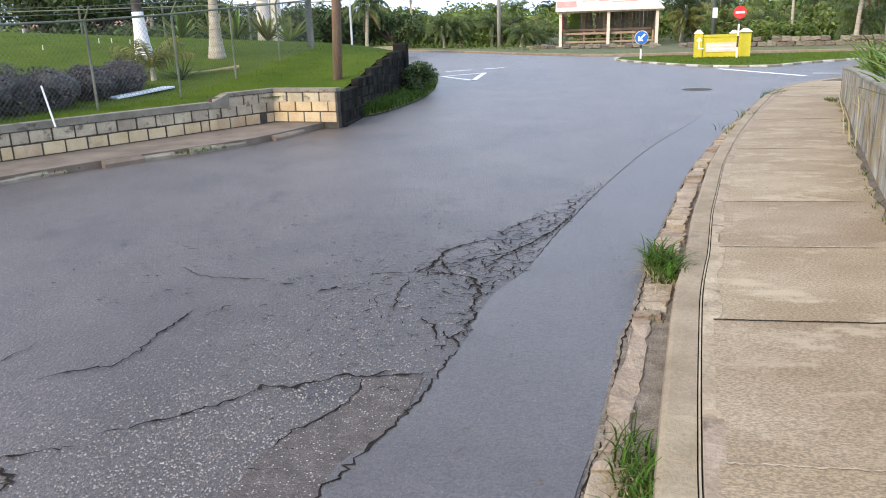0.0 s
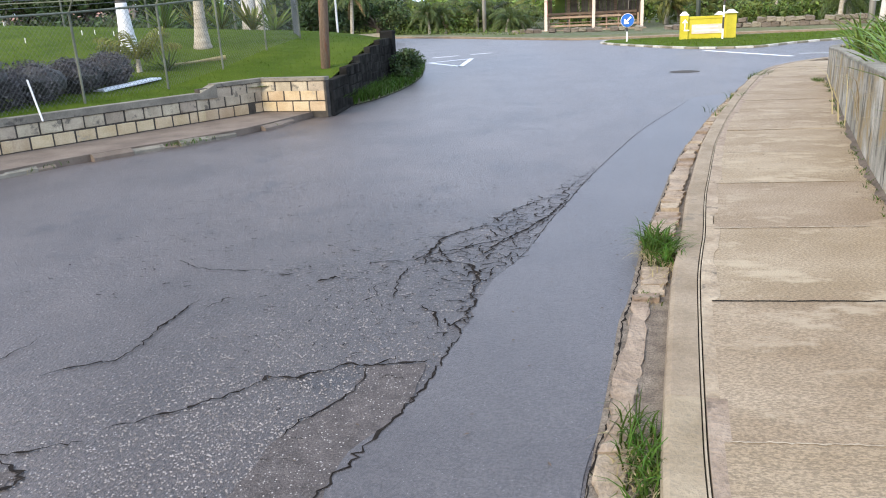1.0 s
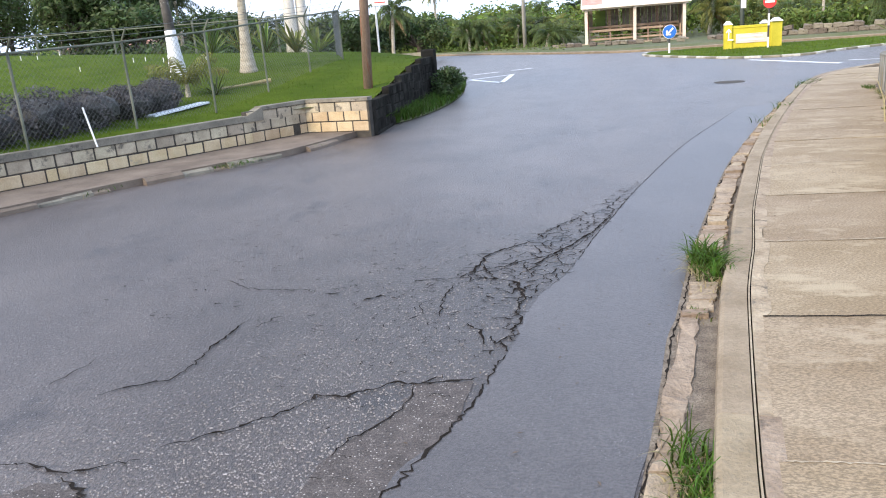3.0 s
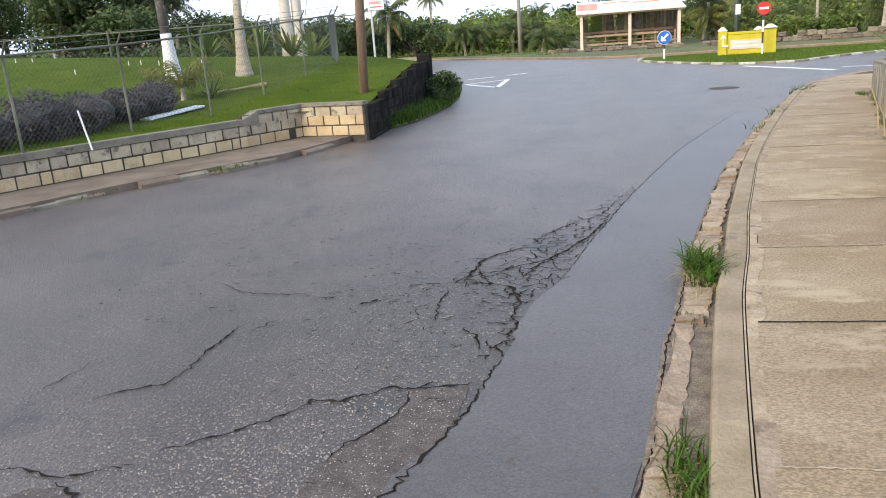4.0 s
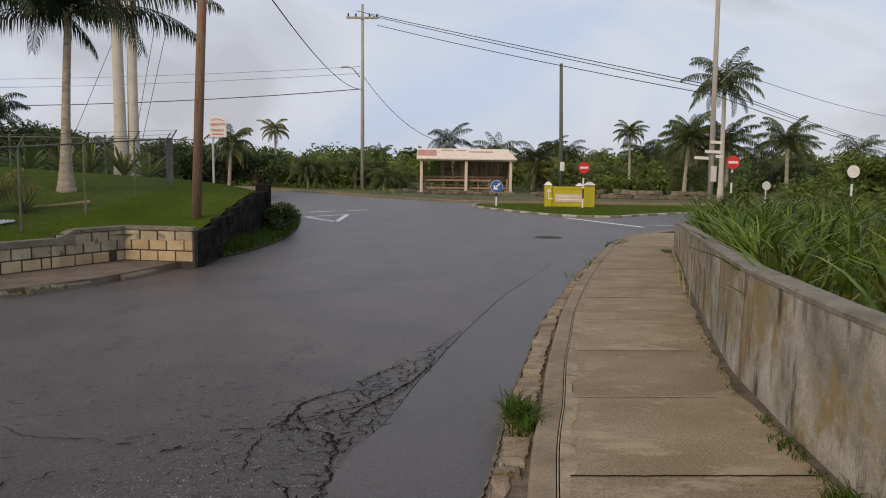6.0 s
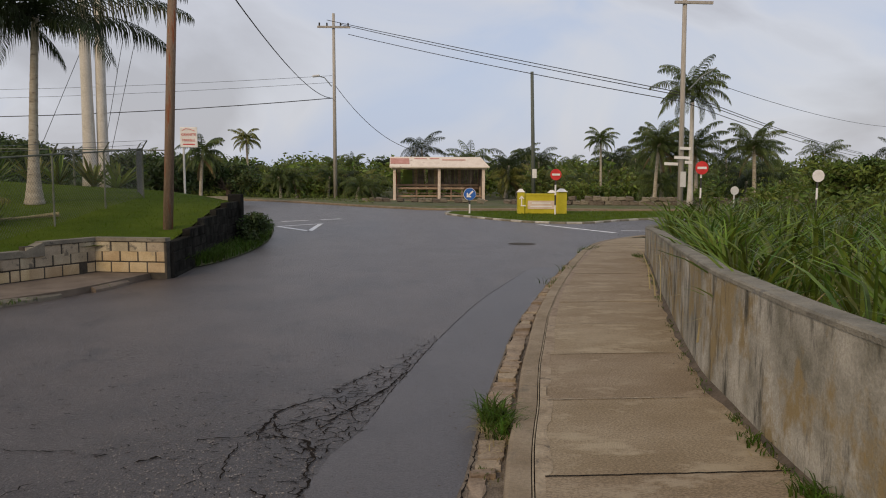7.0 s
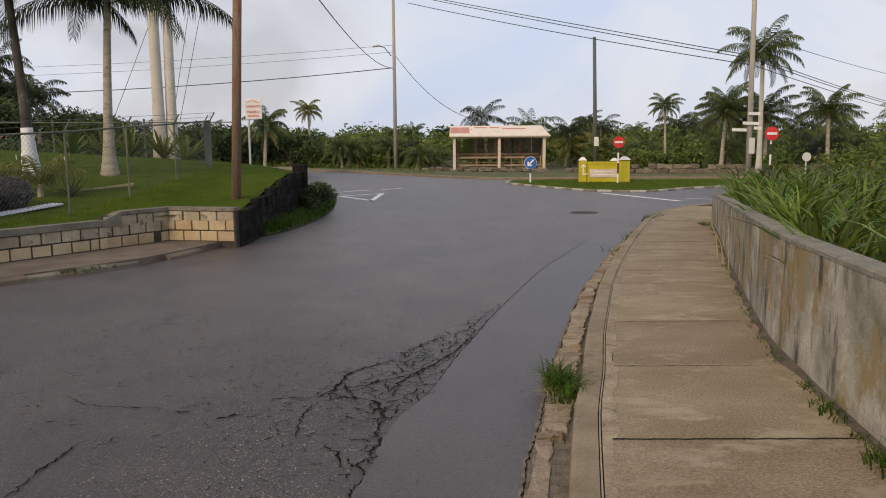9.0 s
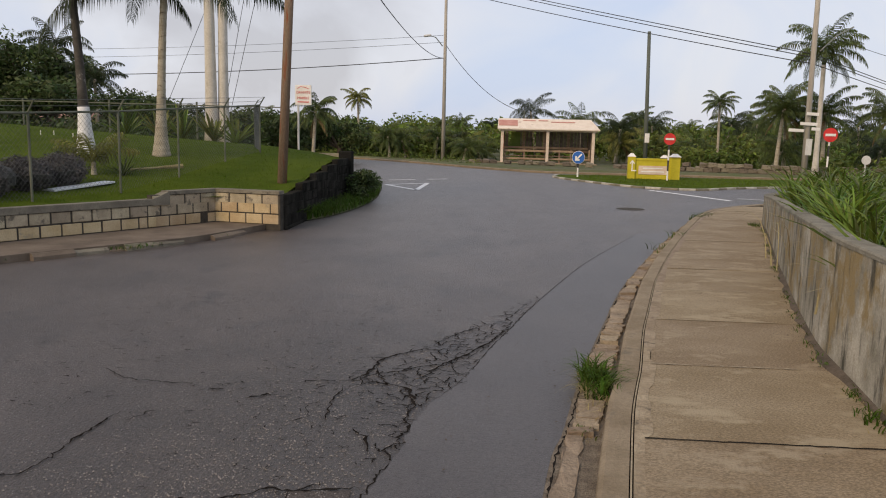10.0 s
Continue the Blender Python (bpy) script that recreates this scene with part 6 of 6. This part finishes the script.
for k in range(3600):
    p = vl[int(r_f.integers(len(vl)))]
    wx = float(np.interp(p[1], [13.2, 20, 23, 30], [-3.68, -3.8, -5.4, -10.5]))
    u = r_f.random()
    sp_.append((p[0] + (max(wx, p[0] - 1.6) - p[0]) * u, p[1] + r_f.uniform(-0.15, 0.15), 0.02 + 0.08 * u))
v, f = blades(sp_, 0.32, 0.016, 0.8, r_f, segs=3)
tagged(raw("verge_grass", v, f, M_TUFT), "rank green grass on the verge by the stepped wall", "grass", kind="stuff")
bush = thing("verge_bush", "leafy green bush at the end of the stepped wall", "bush", at=(-3.45, 19.2, 0.05))
part("stem", tubed([(0, 0, -0.05), (0, 0, 0.4)], 0.03, 5), M_BARK, bush)
v, f = leaf_cloud([(0.0, 0.1, 0.42, 0.3, 0.5, 0.32), (0.12, -0.3, 0.25, 0.22, 0.35, 0.25), (-0.05, 1.0, 0.3, 0.3, 0.8, 0.25), (-0.1, 2.2, 0.2, 0.3, 0.8, 0.2), (0.2, 0.0, 0.62, 0.26, 0.4, 0.2), (0.3, 0.3, 0.5, 0.28, 0.4, 0.25)], 420, 0.05, r_f, shell=0.3)
raw("foliage", v, f, M_LEAF_D, bush)

# leaf scraps and grit lying on the pavement and in the road
lv, lf = [], []
for k in range(150):
    if k < 95:
        y = float(r_f.uniform(2.4, 13))
        xo = float(np.interp(y, WALLB[:, 1], WALLB[:, 0]))
        x, z = xo - abs(float(r_f.normal(0.03, 0.12))), PAV + 0.008
        if k % 7 == 0:
            x = float(np.interp(y, KERB[:, 1], KERB[:, 0])) + float(r_f.uniform(0.3, 1.2))
    else:
        y, z = float(r_f.uniform(2.5, 9)), 0.012
        x = float(np.interp(y, GUTTER[:, 1], GUTTER[:, 0])) - abs(float(r_f.normal(0, 0.9)))
    s0, a, b0 = float(r_f.uniform(0.006, 0.02)), float(r_f.uniform(0, 6.28)), len(lv)
    c0, s1 = math.cos(a), math.sin(a)
    lv += [(x - c0 * s0, y - s1 * s0, z), (x + s1 * s0 * 0.4, y - c0 * s0 * 0.4, z + 0.004), (x + c0 * s0, y + s1 * s0, z + 0.002), (x - s1 * s0 * 0.4, y + c0 * s0 * 0.4, z + 0.003)]
    lf.append((b0, b0 + 1, b0 + 2, b0 + 3))
tagged(raw("leaf_litter", lv, lf, M_BARK), "small brown dead leaves scattered on the pavement", "leaf litter", kind="stuff")
